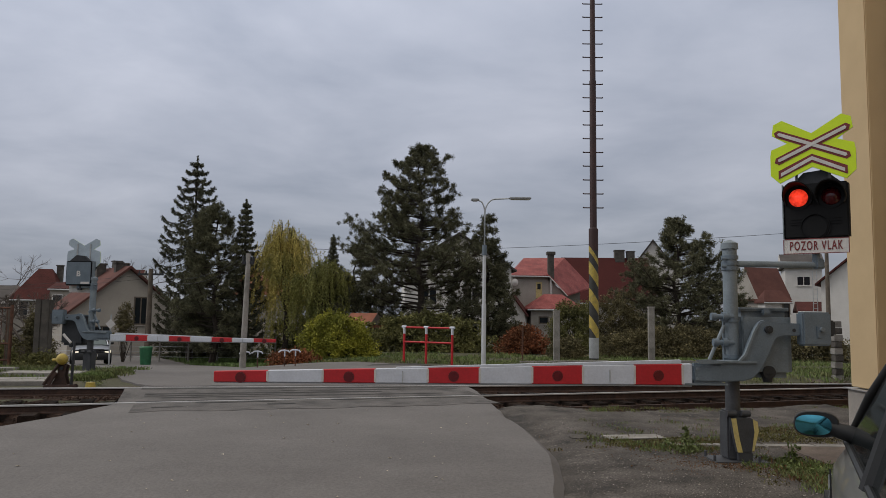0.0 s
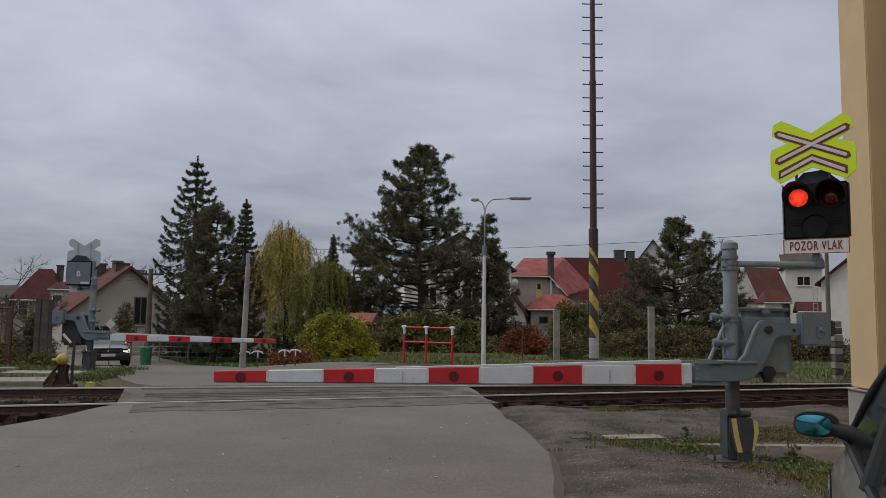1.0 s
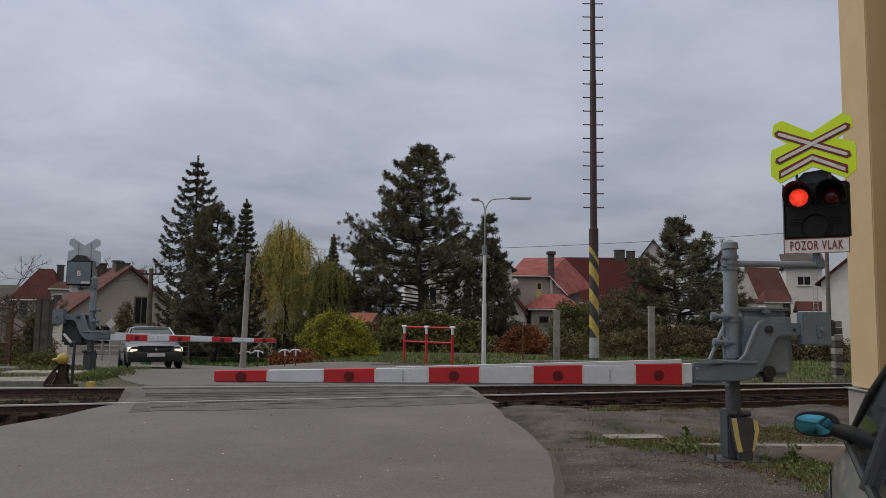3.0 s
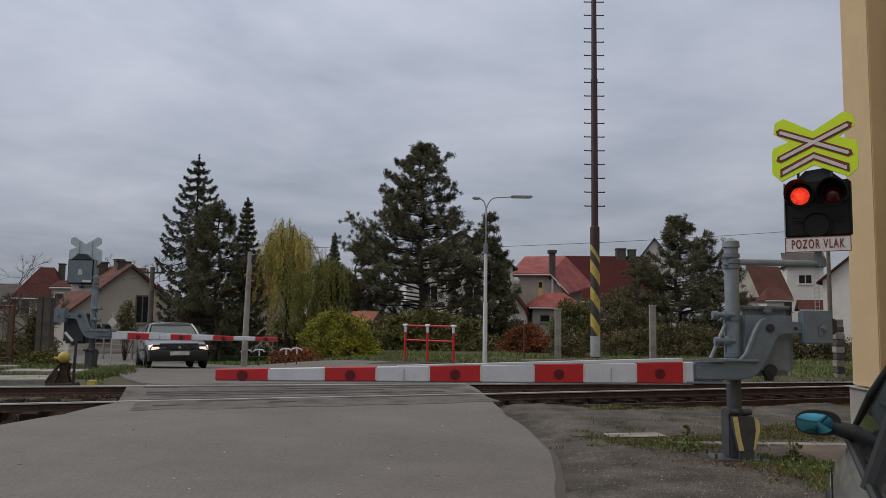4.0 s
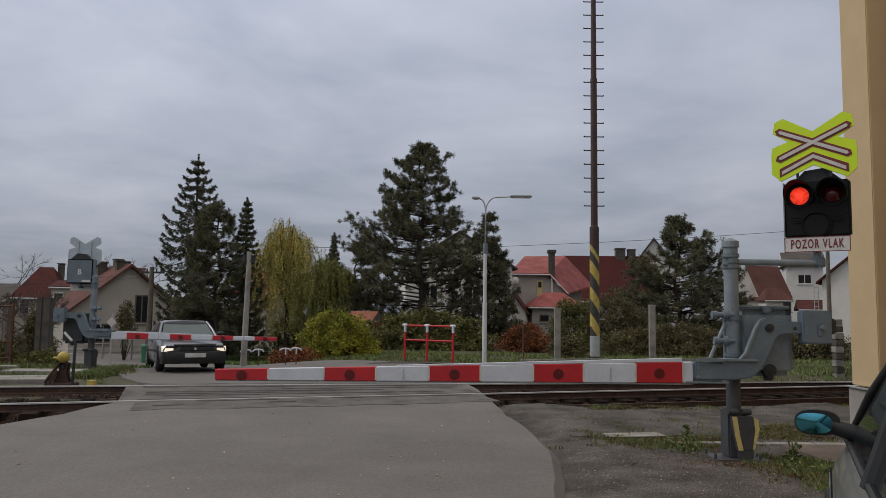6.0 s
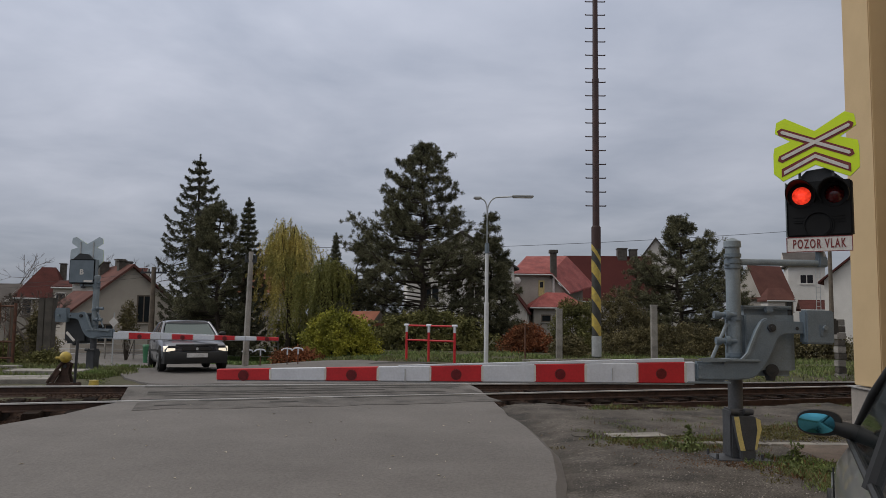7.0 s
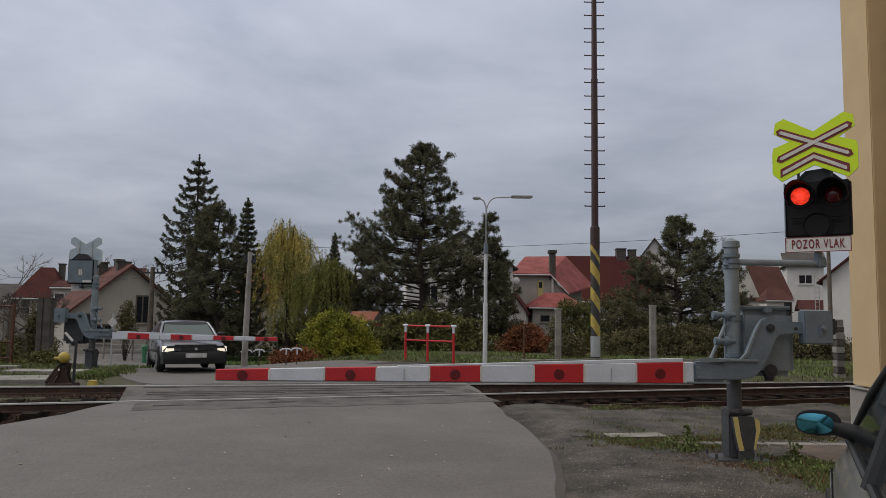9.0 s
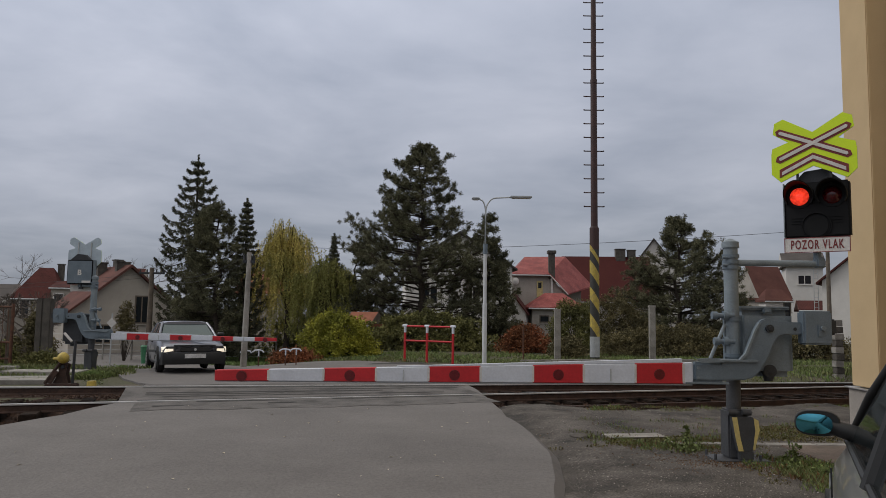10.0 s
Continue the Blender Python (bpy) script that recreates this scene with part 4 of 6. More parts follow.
def willow(x, y, h, r, seed, label, leaves=None):
    """A birch-like tree turning yellow, with strands of leaves that hang down."""
    rg = random.Random(seed)
    t = thing("weeping_tree", pose(x, y, lie(x, y)), label, "tree")
    bm, spots = bmesh.new(), []
    rod(bm, (0, 0, 0), (0.1, 0, h * 0.42), 0.17, 0.12, seg=9)
    for i in range(50):
        # a limb rises from the trunk, arches over and lets strands hang down
        a, q = rg.uniform(0, 2 * math.pi), rg.random() ** 0.55
        rr = r * q * (0.95 + 0.5 * noise.noise((math.cos(a) * 2, math.sin(a) * 2, seed)))
        top = h * (1.0 - 0.20 * q * q) * rg.uniform(0.86, 1.0)
        ox, oy = math.cos(a), math.sin(a)
        arch = [Vector((0.1, 0, h * rg.uniform(0.28, 0.42))), Vector((ox * rr * 0.35, oy * rr * 0.35, top * 0.78)), Vector((ox * rr * 0.7, oy * rr * 0.7, top)), Vector((ox * rr, oy * rr, top * 0.965)), Vector((ox * rr * 1.12, oy * rr * 1.12, top * 0.90))]
        for (u, v, wide) in zip(arch, arch[1:], (0.045, 0.028, 0.018, 0.012)):
            rod(bm, u, v, wide, wide * 0.65, seg=5, cap=False)
        for j in range(16):
            e = 1.2 + 2.8 * j / 16
            p = arch[min(3, int(e))].lerp(arch[min(3, int(e)) + 1], e - min(3, int(e)))
            spots.append((*p, 0.13))
        for j in range(9):
            e = rg.uniform(1.0, 4.0)
            p = arch[min(3, int(e))].lerp(arch[min(3, int(e)) + 1], e - min(3, int(e)))
            p += Vector((rg.gauss(0, 0.24), rg.gauss(0, 0.24), rg.gauss(0.05, 0.12)))
            drop = min(p.z - 0.7, h * rg.choice((0.10, 0.16, 0.24, 0.34, 0.5)) * rg.uniform(0.8, 1.2))
            sway, n = rg.uniform(0.0, 0.55), max(3, int(drop / 0.10))
            for k in range(n):
                f = k / n
                spots.append((p.x + ox * sway * f + rg.gauss(0, 0.03), p.y + oy * sway * f + rg.gauss(0, 0.03), p.z - drop * f, 0.07))
    part("trunk", bm, BARK, t)
    leaf_cloud("crown", spots, leaves or LEAF_WILLOW, t, seed, 0.030, 7, 2.8, hang=0.9)
    return t


def bare_tree(x, y, z, h, r, seed, label):
    """A leafless tree of forking twigs."""
    rg = random.Random(seed)
    t = thing("bare_tree", pose(x, y, z), label, "tree")
    bm = bmesh.new()

    def fork(p, d, length, rad, depth):
        q = p + d * length
        rod(bm, p, q, rad, rad * 0.7, seg=5, cap=False)
        if depth:
            for _ in range(3 if depth > 1 else 4):
                e = (d + Vector((rg.gauss(0, 0.5), rg.gauss(0, 0.5), rg.gauss(0.08, 0.3)))).normalized()
                fork(q, e, length * rg.uniform(0.6, 0.8), rad * 0.62, depth - 1)
    fork(Vector((0, 0, 0)), Vector((0, 0, 1)), h * 0.42, 0.09, 5)
    tagged(part("branchwork", bm, TWIG, t), kind="stuff")
    return t


spruce(-14.3, 42.0, 11.8, [(0.12, 2.0, 1.9), (0.38, 2.0, 1.6), (0.56, 2.0, 1.3), (0.70, 1.75, 1.2), (0.78, 1.3, 1.3), (0.86, 1.0, 1.1), (0.93, 0.6, 0.5), (1.0, 0.1, 0.1)], 3, "tall dark spruce with sparse drooping boughs", rings=21, per=34)
pine(-12.0, 39.0, 8.5, [(0.05, 2.6, 1.8), (0.5, 2.1, 1.6), (0.75, 1.4, 1.1), (0.92, 0.8, 0.7), (1.0, 0.15, 0.15)], 5, "dense dark pine beside the spruce", tufts=1900)
spruce(-10.7, 39.5, 8.9, [(0.1, 1.3, 1.3), (0.5, 1.0, 1.15), (0.75, 0.5, 0.6), (0.93, 0.25, 0.3), (1.0, 0.06, 0.06)], 7, "slim dark spruce at the end of the clump", rings=24)
bush("hedge", -14.3, 44.6, 3.7, 1.6, 4.6, NEEDLE_SPRUCE, 11, "dark evergreen undergrowth below the spruces", "hedge", n=1000, per=50, leaf=0.055)
willow(-8.5, 40.0, 7.95, 1.62, 13, "weeping tree with yellowing autumn leaves")
willow(-6.25, 38.6, 5.7, 1.5, 15, "lower weeping tree with dull green leaves", LEAF_WEEP)
bush("shrub", -5.7, 41.0, 2.4, 1.5, 6.0, LEAF_DULL, 17, "tall dull green shrub behind the lawn", n=420, per=40, leaf=0.055)
bush("shrub", -8.8, 44.0, 2.9, 1.2, 3.2, LEAF_DULL, 18, "dull green shrub below the weeping tree", n=420, per=36, leaf=0.055)
spruce(-6.6, 44.0, 7.3, [(0.1, 0.9, 0.9), (0.6, 0.5, 0.5), (1.0, 0.05, 0.05)], 19, "small pointed spruce in a garden", rings=24)
bush("forsythia_bush", -4.15, 29.3, 1.95, 1.4, 1.95, LEAF_BUSH, 23, "rounded lime green bush turning yellow", n=640, per=34, leaf=0.05, z=-0.05)
pine(-1.2, 38.0, 10.45, [(0.06, 2.8, 3.2), (0.34, 4.1, 4.1), (0.49, 4.0, 3.0), (0.585, 3.0, 2.1), (0.66, 2.2, 1.5), (0.70, 2.1, 1.5), (0.78, 2.2, 1.95), (0.84, 1.7, 1.6), (0.89, 1.15, 1.45), (0.94, 0.62, 0.8), (0.98, 0.22, 0.28), (1.0, 0.08, 0.08)], 29, "tall dark pine with a ragged crown", tufts=3500)
pine(-4.6, 39.0, 5.6, [(0.1, 1.6, 1.6), (0.5, 1.4, 1.4), (0.8, 0.9, 0.9), (1.0, 0.2, 0.2)], 31, "lower pine beside the tall one", tufts=750)
pine(2.3, 39.0, 6.9, [(0.04, 1.9, 1.9), (0.35, 1.8, 1.7), (0.6, 1.3, 1.1), (0.8, 0.6, 0.6), (1.0, 0.15, 0.15)], 37, "young pine beside the street lamp", tufts=950)
pine(2.9, 38.5, 4.2, [(0.04, 0.8, 0.8), (0.5, 0.8, 0.7), (0.8, 0.4, 0.4), (1.0, 0.1, 0.1)], 38, "small pine before the white wall", tufts=500)
pine(12.1, 38.0, 6.75, [(0.06, 3.2, 3.4), (0.35, 3.2, 3.6), (0.50, 3.0, 3.2), (0.64, 1.6, 2.5), (0.75, 0.9, 1.9), (0.86, 0.5, 1.4), (0.95, 0.3, 0.7), (1.0, 0.15, 0.15)], 41, "broad dark pine beside the houses", tufts=2500)
bush("shrub", 8.6, 36.0, 2.2, 1.4, 3.4, LEAF_OLIVE, 43, "dull olive shrub behind the mast", n=480, per=46, leaf=0.045)
bush("shrub", 6.2, 35.0, 1.8, 1.2, 3.0, LEAF_DULL, 47, "dull green shrub behind the mast", n=420, per=46, leaf=0.045)
bush("shrub", 3.6, 33.0, 1.4, 1.0, 1.5, LEAF_RED, 53, "russet autumn shrub by the fence", n=300, per=30, leaf=0.05)
bush("shrub", 5.0, 29.5, 1.0, 0.8, 1.0, LEAF_OLIVE, 59, "low brownish shrub by the concrete post", n=200, per=24, leaf=0.05)
bush("hedge", 9.5, 31.0, 4.0, 1.0, 1.6, LEAF_OLIVE, 61, "brownish hedge behind the concrete posts", "hedge", n=620, per=44, leaf=0.042)
bush("hedge", -0.6, 34.0, 4.2, 1.0, 2.1, LEAF_DULL, 67, "dark hedge below the pines", "hedge", n=620, per=34, leaf=0.07)
bush("hedge", 15.0, 30.0, 2.6, 1.0, 1.6, LEAF_OLIVE, 71, "autumn hedge behind the barrier", "hedge", n=320, per=28, leaf=0.06)
bush("shrub", -17.2, 40.0, 0.8, 0.6, 3.9, LEAF_OLIVE, 73, "thin brownish tree before the gabled house", n=150, per=18, leaf=0.06, low=0.5)
bush("shrub", -5.5, 27.5, 1.3, 0.8, 0.6, LEAF_RED, 79, "low russet shrub by the small posts", n=200, per=24, leaf=0.045)
bare_tree(-25.6, 60.0, -1, 6.8, 2, 83, "bare grey tree behind the roof")
bare_tree(-39.5, 66.0, -1, 6.5, 2, 89, "bare thin tree at the edge of the village")


# ---------------------------------------------------------------- houses
def house(m, w, d, eaves, ridge, wall, roof, label, windows=(), chimneys=(), hip=0.0, over=0.35, gable_front=False, name="house"):
    """A house, its front at local y = 0 facing -y: walls, roof of real thickness, windows set into the wall, chimneys.
    The ridge runs along x, or along y when the gable faces front."""
    t = thing(name, m, label, "house")
    bm = bmesh.new()
    if gable_front:
        prism(bm, [(-w / 2, 0), (w / 2, 0), (w / 2, eaves), (0, ridge), (-w / 2, eaves)], 0, d)
    else:
        box(bm, -w / 2, w / 2, 0, d, 0, eaves)
        if not hip:
            b2 = bmesh.new()
            prism(b2, [(-d / 2, eaves), (d / 2, eaves), (0, ridge)], -w / 2, w / 2)
            bmesh.ops.rotate(b2, matrix=Matrix.Rotation(radians(90), 3, "Z"), verts=b2.verts)
            bmesh.ops.translate(b2, vec=(0, d / 2, 0), verts=b2.verts)
            me = bpy.data.meshes.new("tmp")
            b2.to_mesh(me)
            bm.from_mesh(me)
            bpy.data.meshes.remove(me)
    part("wall", bm, wall, t, smooth=False)
    bm = bmesh.new()
    th = 0.16
    if gable_front:
        s = (ridge - eaves) / (w / 2)
        for q in (-1, 1):
            a = [(q * (w / 2 + over), eaves - s * over + 0.02), (0, ridge + 0.02), (0, ridge + th * 1.3), (q * (w / 2 + over), eaves - s * over + th)]
            prism(bm, a, -over, d + over)
    else:
        s = (ridge - eaves) / (d / 2)
        x0, x1, lo = -w / 2 - over, w / 2 + over, eaves - s * over
        low = [Vector((x0, -over, lo)), Vector((x1, -over, lo)), Vector((x1, d + over, lo)), Vector((x0, d + over, lo))]
        top = [Vector((x0 + hip, d / 2, ridge)), Vector((x1 - hip, d / 2, ridge))]
        up = Vector((0, 0, th))
        lv = [bm.verts.new(v + Vector((0, 0, 0.01))) for v in low]
        lu = [bm.verts.new(v + up) for v in low]
        tu = [bm.verts.new(v + up) for v in top]
        bm.faces.new(lv[::-1])
        for i in range(4):
            bm.faces.new((lv[i], lv[(i + 1) % 4], lu[(i + 1) % 4], lu[i]))
        bm.faces.new((lu[0], lu[1], tu[1], tu[0]))
        bm.faces.new((lu[2], lu[3], tu[0], tu[1]))
        for tri in ((lu[1], lu[2], tu[1]), (lu[3], lu[0], tu[0])):
            end = bm.faces.new(tri)
            # without a hip the end is a gable in the wall's render
            end.material_index = 0 if hip else 1
    bmesh.ops.recalc_face_normals(bm, faces=bm.faces)
    rf = part("roof", bm, [roof, wall], t, smooth=False)
    if not gable_front:
        part("gutter", R((-w / 2 - over, -over - 0.05, lo + 0.05), (w / 2 + over, -over - 0.05, lo + 0.05), 0.06, seg=8), GALV, t)
    for cx, cy, cw, top in chimneys:
        ch = part("chimney", B(cx - cw / 2, cx + cw / 2, cy - cw / 2, cy + cw / 2, eaves, top, 0.02), CONCRETE_DARK, rf)
        part("chimney_cap", B(cx - cw / 2 - 0.06, cx + cw / 2 + 0.06, cy - cw / 2 - 0.06, cy + cw / 2 + 0.06, top, top + 0.09, 0.01), CONCRETE_DARK, rf)
    for wx, wz, ww, wh, fm in windows:
        win = part("window", B(wx - ww / 2, wx + ww / 2, -0.035, 0.02, wz, wz + wh, 0.01), fm, t)
        cols = 2 if ww > 0.8 else 1
        pw = (ww - 0.08 * (cols + 1)) / cols
        for c in range(cols):
            a = wx - ww / 2 + 0.08 + c * (pw + 0.08)
            part("pane", B(a, a + pw, -0.042, -0.03, wz + 0.09, wz + wh - 0.09), PANE, win)
        part("sill", B(wx - ww / 2 - 0.06, wx + ww / 2 + 0.06, -0.13, -0.03, wz - 0.06, wz), wall, win)
    return t


W = SIGN_WHITE
house(pose(-33.1, 60, -1.1, 0, 0, 12), 3.2, 4.0, 3.85, 6.05, WALL_GREY, ROOF_BROWN, "grey house with a brown hipped roof", [(-0.9, 2.2, 0.8, 1.3, W), (0.9, 2.2, 0.8, 1.3, W)], [(1.0, 2.5, 0.45, 6.5)], hip=1.4)
house(pose(-37.2, 58, -1.1, 0, 0, 8), 4.0, 6, 3.2, 4.6, WALL_WHITE, ROOF_GREY, "low white house beside the hipped one", [(-0.6, 1.5, 0.9, 1.1, W), (1.0, 1.5, 0.9, 1.1, W)], name="outbuilding")
house(pose(-20.5, 48, -1.2, 0, 0, 42), 7.0, 4.6, 2.75, 5.6, WALL_BEIGE, ROOF_FADED, "beige house with a brown gabled roof", [(0.85, 1.95, 0.9, 1.85, WOOD_GREY), (-1.5, 0.7, 1.0, 1.2, WOOD_GREY)], [(-0.3, 1.2, 0.45, 6.0), (0.25, 3.2, 0.5, 6.2), (-0.6, 3.9, 0.6, 6.0)], gable_front=True)
house(pose(-27.6, 55, -1.2, 0, 0, 12), 3.2, 4, 4.35, 4.85, WALL_BEIGE, ROOF_BROWN, "older beige house with tall white windows", [(-1.05, 2.75, 0.75, 1.3, W), (0.05, 2.75, 0.75, 1.3, W)], [], over=0.12)
house(pose(-26.9, 61, -1.2, 0, 0, 12), 2.8, 5, 5.1, 6.3, WALL_BEIGE, ROOF_BROWN, "brown roofed house end with a chimney", [], [(0.0, 2.5, 0.55, 6.9)], over=0.2)
house(pose(-14.6, 60, -1.2, 0, 0, 0), 4.2, 6, 4.4, 6.2, WALL_BEIGE, ROOF_ORANGE, "house behind the trees with an orange roof")
def catslide_house():
    """A house with a hipped roof whose one side runs down low over the front."""
    t = thing("house", pose(5.87, 61.5, 0), "grey house with a weathered red hipped metal roof", "house")
    bm = bmesh.new()
    prism(bm, [(0, 0), (4.45, 0), (4.45, 3.4), (3.0, 4.98), (0, 4.98)], 0, 3.0)
    box(bm, 0.02, 6.2, 3.0, 7.0, 0, 4.2)
    part("wall", bm, WALL_GREY, t, smooth=False)
    eave_l, eave_m, ridge_l, ridge_r = (-0.15, -0.3, 5.0), (3.0, -0.3, 5.0), (1.3, 3.5, 6.72), (4.9, 3.5, 6.80)
    low, side, back_r, back_l = (4.5, -0.4, 3.40), (7.3, 3.34, 4.24), (6.4, 7.3, 4.6), (-0.15, 7.3, 5.0)
    bm = bmesh.new()
    for f in ((eave_l, eave_m, ridge_r, ridge_l), (eave_m, low, side, ridge_r), (ridge_r, side, back_r), (ridge_l, ridge_r, back_r, back_l), (ridge_l, back_l, eave_l)):
        up = [bm.verts.new((x, y, z + 0.12)) for x, y, z in f]
        dn = [bm.verts.new(p) for p in f]
        bm.faces.new(up)
        bm.faces.new(dn[::-1])
        for i in range(len(f)):
            bm.faces.new((up[i], dn[i], dn[(i + 1) % len(f)], up[(i + 1) % len(f)]))
    bmesh.ops.recalc_face_normals(bm, faces=bm.faces)
    rf = part("roof", bm, ROOF_RED, t, smooth=False)
    part("gutter", R((-0.15, -0.36, 5.0), (3.0, -0.36, 5.0), 0.06, seg=8), GALV, t)
    part("verge_board", R((3.0, -0.36, 5.03), (4.5, -0.46, 3.43), 0.05, seg=6), SIGN_WHITE, t)
    part("downpipe", R((3.2, -0.12, 3.0), (3.2, -0.12, 4.9), 0.11, seg=10), SIGN_WHITE, t)
    part("chimney", B(2.95, 3.45, -0.2, 0.35, 4.7, 6.85, 0.02), CONCRETE_DARK, rf)
    part("chimney_cap", B(2.85, 3.55, -0.3, 0.45, 6.85, 7.12, 0.02), CONCRETE_DARK, rf)
    win = part("window", B(1.95, 2.45, -0.05, 0.02, 3.2, 4.55, 0.01), FRAME_YELLOW, t, "yellow framed window")
    part("pane", B(2.06, 2.34, -0.06, -0.04, 3.95, 4.42), PANE, win)
    return t


red_house = catslide_house()
house(pose(9.1, 58.9, 0, 0, 0, 3), 4.0, 2.5, 2.42, 3.35, WALL_GREY, ROOF_RED, "low annexe with a red metal roof", [(-1.0, 1.1, 0.8, 0.6, WOOD_GREY)], name="annexe", hip=1.6)
house(pose(5.5, 58.0, 0, 0, 0, -12), 2.0, 2.5, 1.9, 3.2, WALL_WHITE, ROOF_BROWN, "small white shed with a brown roof", name="shed", gable_front=True, over=0.2)
house(pose(17.2, 75, 0, 0, 0, -4), 8.6, 9, 3.4, 8.0, WALL_GREY, ROOF_DARK, "house under a large dark red roof", [], [(1.6, 4.5, 1.0, 8.9), (2.8, 4.5, 0.8, 8.8)])
house(pose(23.0, 80, 0, 0, 0, -18), 5.4, 8, 6.5, 10.1, WALL_WHITE, ROOF_GREY, "white gabled house behind the broad pine", [], gable_front=True)
house(pose(1.2, 55, 0, 0, 0, 5), 8.0, 8, 5.2, 7.7, WALL_WHITE, ROOF_GREY, "white house with a grey roof behind the tall pine", [(-2.2, 2.4, 1.2, 1.4, W), (1.0, 2.4, 1.2, 1.4, W)], gable_front=True)
house(pose(26.9, 60, 0, 0, 0, 14), 2.5, 2.6, 3.75, 5.85, WALL_GREY, ROOF_FADED, "white house with a faded red roof", [(1.2, 2.2, 1.0, 1.6, WOOD_GREY)])
house(pose(36.9, 75, 0, 0, 0, -20), 3.4, 5, 7.2, 8.5, WALL_WHITE, ROOF_GREY, "taller white house with dark roof windows", [(0.0, 5.2, 1.3, 1.0, W)])
house(pose(30.0, 50, 0, 0, 0, -36), 7.6, 9, 4.4, 7.6, WALL_WHITE, ROOF_BROWN, "white gabled house beside a pole", [], gable_front=True)
house(pose(26.55, 58.4, 0, 0, 0, 4), 1.9, 1.2, 3.2, 3.9, WALL_WHITE, ROOF_FADED, "white porch with a low faded red roof", [(0.75, 1.2, 0.6, 1.9, WOOD_GREY)], name="porch", over=0.2, hip=0.5)
house(pose(29.2, 57, 0, 0, 0, -20), 2.4, 3, 2.4, 3.0, WALL_BRICK, ROOF_BROWN, "low brown brick shed among the houses", name="shed")
house(pose(-3.95, 34.5, -0.36, 0, 0, -20), 1.1, 1.4, 1.45, 1.90, WOOD_GREY, ROOF_ORANGE, "small garden shelter with an orange roof", name="garden_shelter", over=0.15)

# ---------------------------------------------------------------- masts, lamps, poles
mast = thing("lighting_mast", pose(5.66, 27.5, lie(5.66, 27.5)), "tall maroon mast with climbing rungs and yellow-black stripes", "mast")
bm = R((0, 0, -0.1), (0, 0, 4.95), 0.172, 0.17, seg=24)
part("lower_tube", bm, MAST_BLACK, mast, "tube with faded black and yellow warning stripes")
part("middle_tube", R((0, 0, 4.2), (0, 0, 10.65), 0.132, 0.12, seg=20), MAST_PAINT, mast)
part("maroon_tube", R((0, 0, 4.15), (0, 0, 4.97), 0.175, seg=24), MAST_PAINT, mast)
part("joint", R((0, 0, 4.9), (0, 0, 5.02), 0.177, 0.14, seg=24), MAST_PAINT, mast)
part("upper_tube", R((0, 0, 10.6), (0, 0, 16.5), 0.11, 0.085, seg=20), MAST_PAINT, mast)
part("joint", R((0, 0, 10.55), (0, 0, 10.7), 0.13, seg=20), MAST_PAINT, mast)
part("foot_wrap", R((0, 0, 0.15), (0, 0, 0.90), 0.180, seg=24), GALV, mast, "bare zinc sheet round the foot")
for k in range(4):
    # each yellow stripe climbs round the tube
    bm, n = bmesh.new(), 28
    lo, hi = [], []
    for i in range(n + 1):
        a = 2 * math.pi * i / n
        z = (0.72 + 1.0 * k if k < 3 else 3.55) + 0.28 * (1 - math.cos(a))
        lo.append(bm.verts.new((0.176 * math.cos(a), 0.176 * math.sin(a), z)))
        hi.append(bm.verts.new((0.176 * math.cos(a), 0.176 * math.sin(a), z + (0.48 if k < 3 else 0.22))))
    for i in range(n):
        bm.faces.new((lo[i], lo[i + 1], hi[i + 1], hi[i]))
    part("yellow_stripe", bm, YELLOW, mast)
for k in range(22):
    z = 5.78 + 0.532 * k
    bm = R((-0.37, 0.0, z), (0.37, 0.0, z), 0.022, seg=8)
    ball(bm, (-0.37, 0, z + 0.01), 0.028, 8, 6)
    ball(bm, (0.37, 0, z + 0.01), 0.028, 8, 6)
    part("rung", bm, MAST_PAINT, mast)

LAMP_PAINT = material("pale_lamp_paint", (0.60, 0.62, 0.64), 0.5, scale=4, spread=0.15)
lamp = thing("street_lamp", pose(1.40, 24.7, lie(1.4, 24.7)), "galvanised street lamp with two unequal arms", "street lamp")
part("lower_pole", R((0, 0, -0.1), (0, 0, 2.05), 0.075, seg=16), LAMP_PAINT, lamp)
part("upper_pole", R((0, 0, 2.0), (0, 0, 4.0), 0.058, seg=16), LAMP_PAINT, lamp)
part("sleeve", R((0, 0, 3.7), (0, 0, 4.05), 0.075, seg=16), GREY_PAINT, lamp)
for side, reach, tall in ((1, 0.85, 5.62), (-1, 0.22, 5.55)):
    pts = [(0, 0, 3.95), (0.0, 0, 4.9)]
    for k in range(1, 8):
        a = radians(90 * k / 7)
        pts.append((side * 0.35 * (1 - math.cos(a)) * (1 if side > 0 else 0.5), 0, 5.1 + (tall - 5.1) * math.sin(a)))
    pts.append((side * reach, 0, tall + 0.03))
    part("arm", pipe(bmesh.new(), pts, 0.024), GALV, lamp)
    a, b = side * (reach - 0.02), side * (reach + (0.72 if side > 0 else 0.25))
    bm = B(min(a, b), max(a, b), -0.13, 0.13, tall + 0.01, tall + 0.07, 0.02)
    hd = part("lamp_head", bm, GALV, lamp)
    part("diffuser", B(min(a, b) + 0.06, max(a, b) - 0.06, -0.09, 0.09, tall - 0.01, tall + 0.012), SIGN_WHITE, hd)


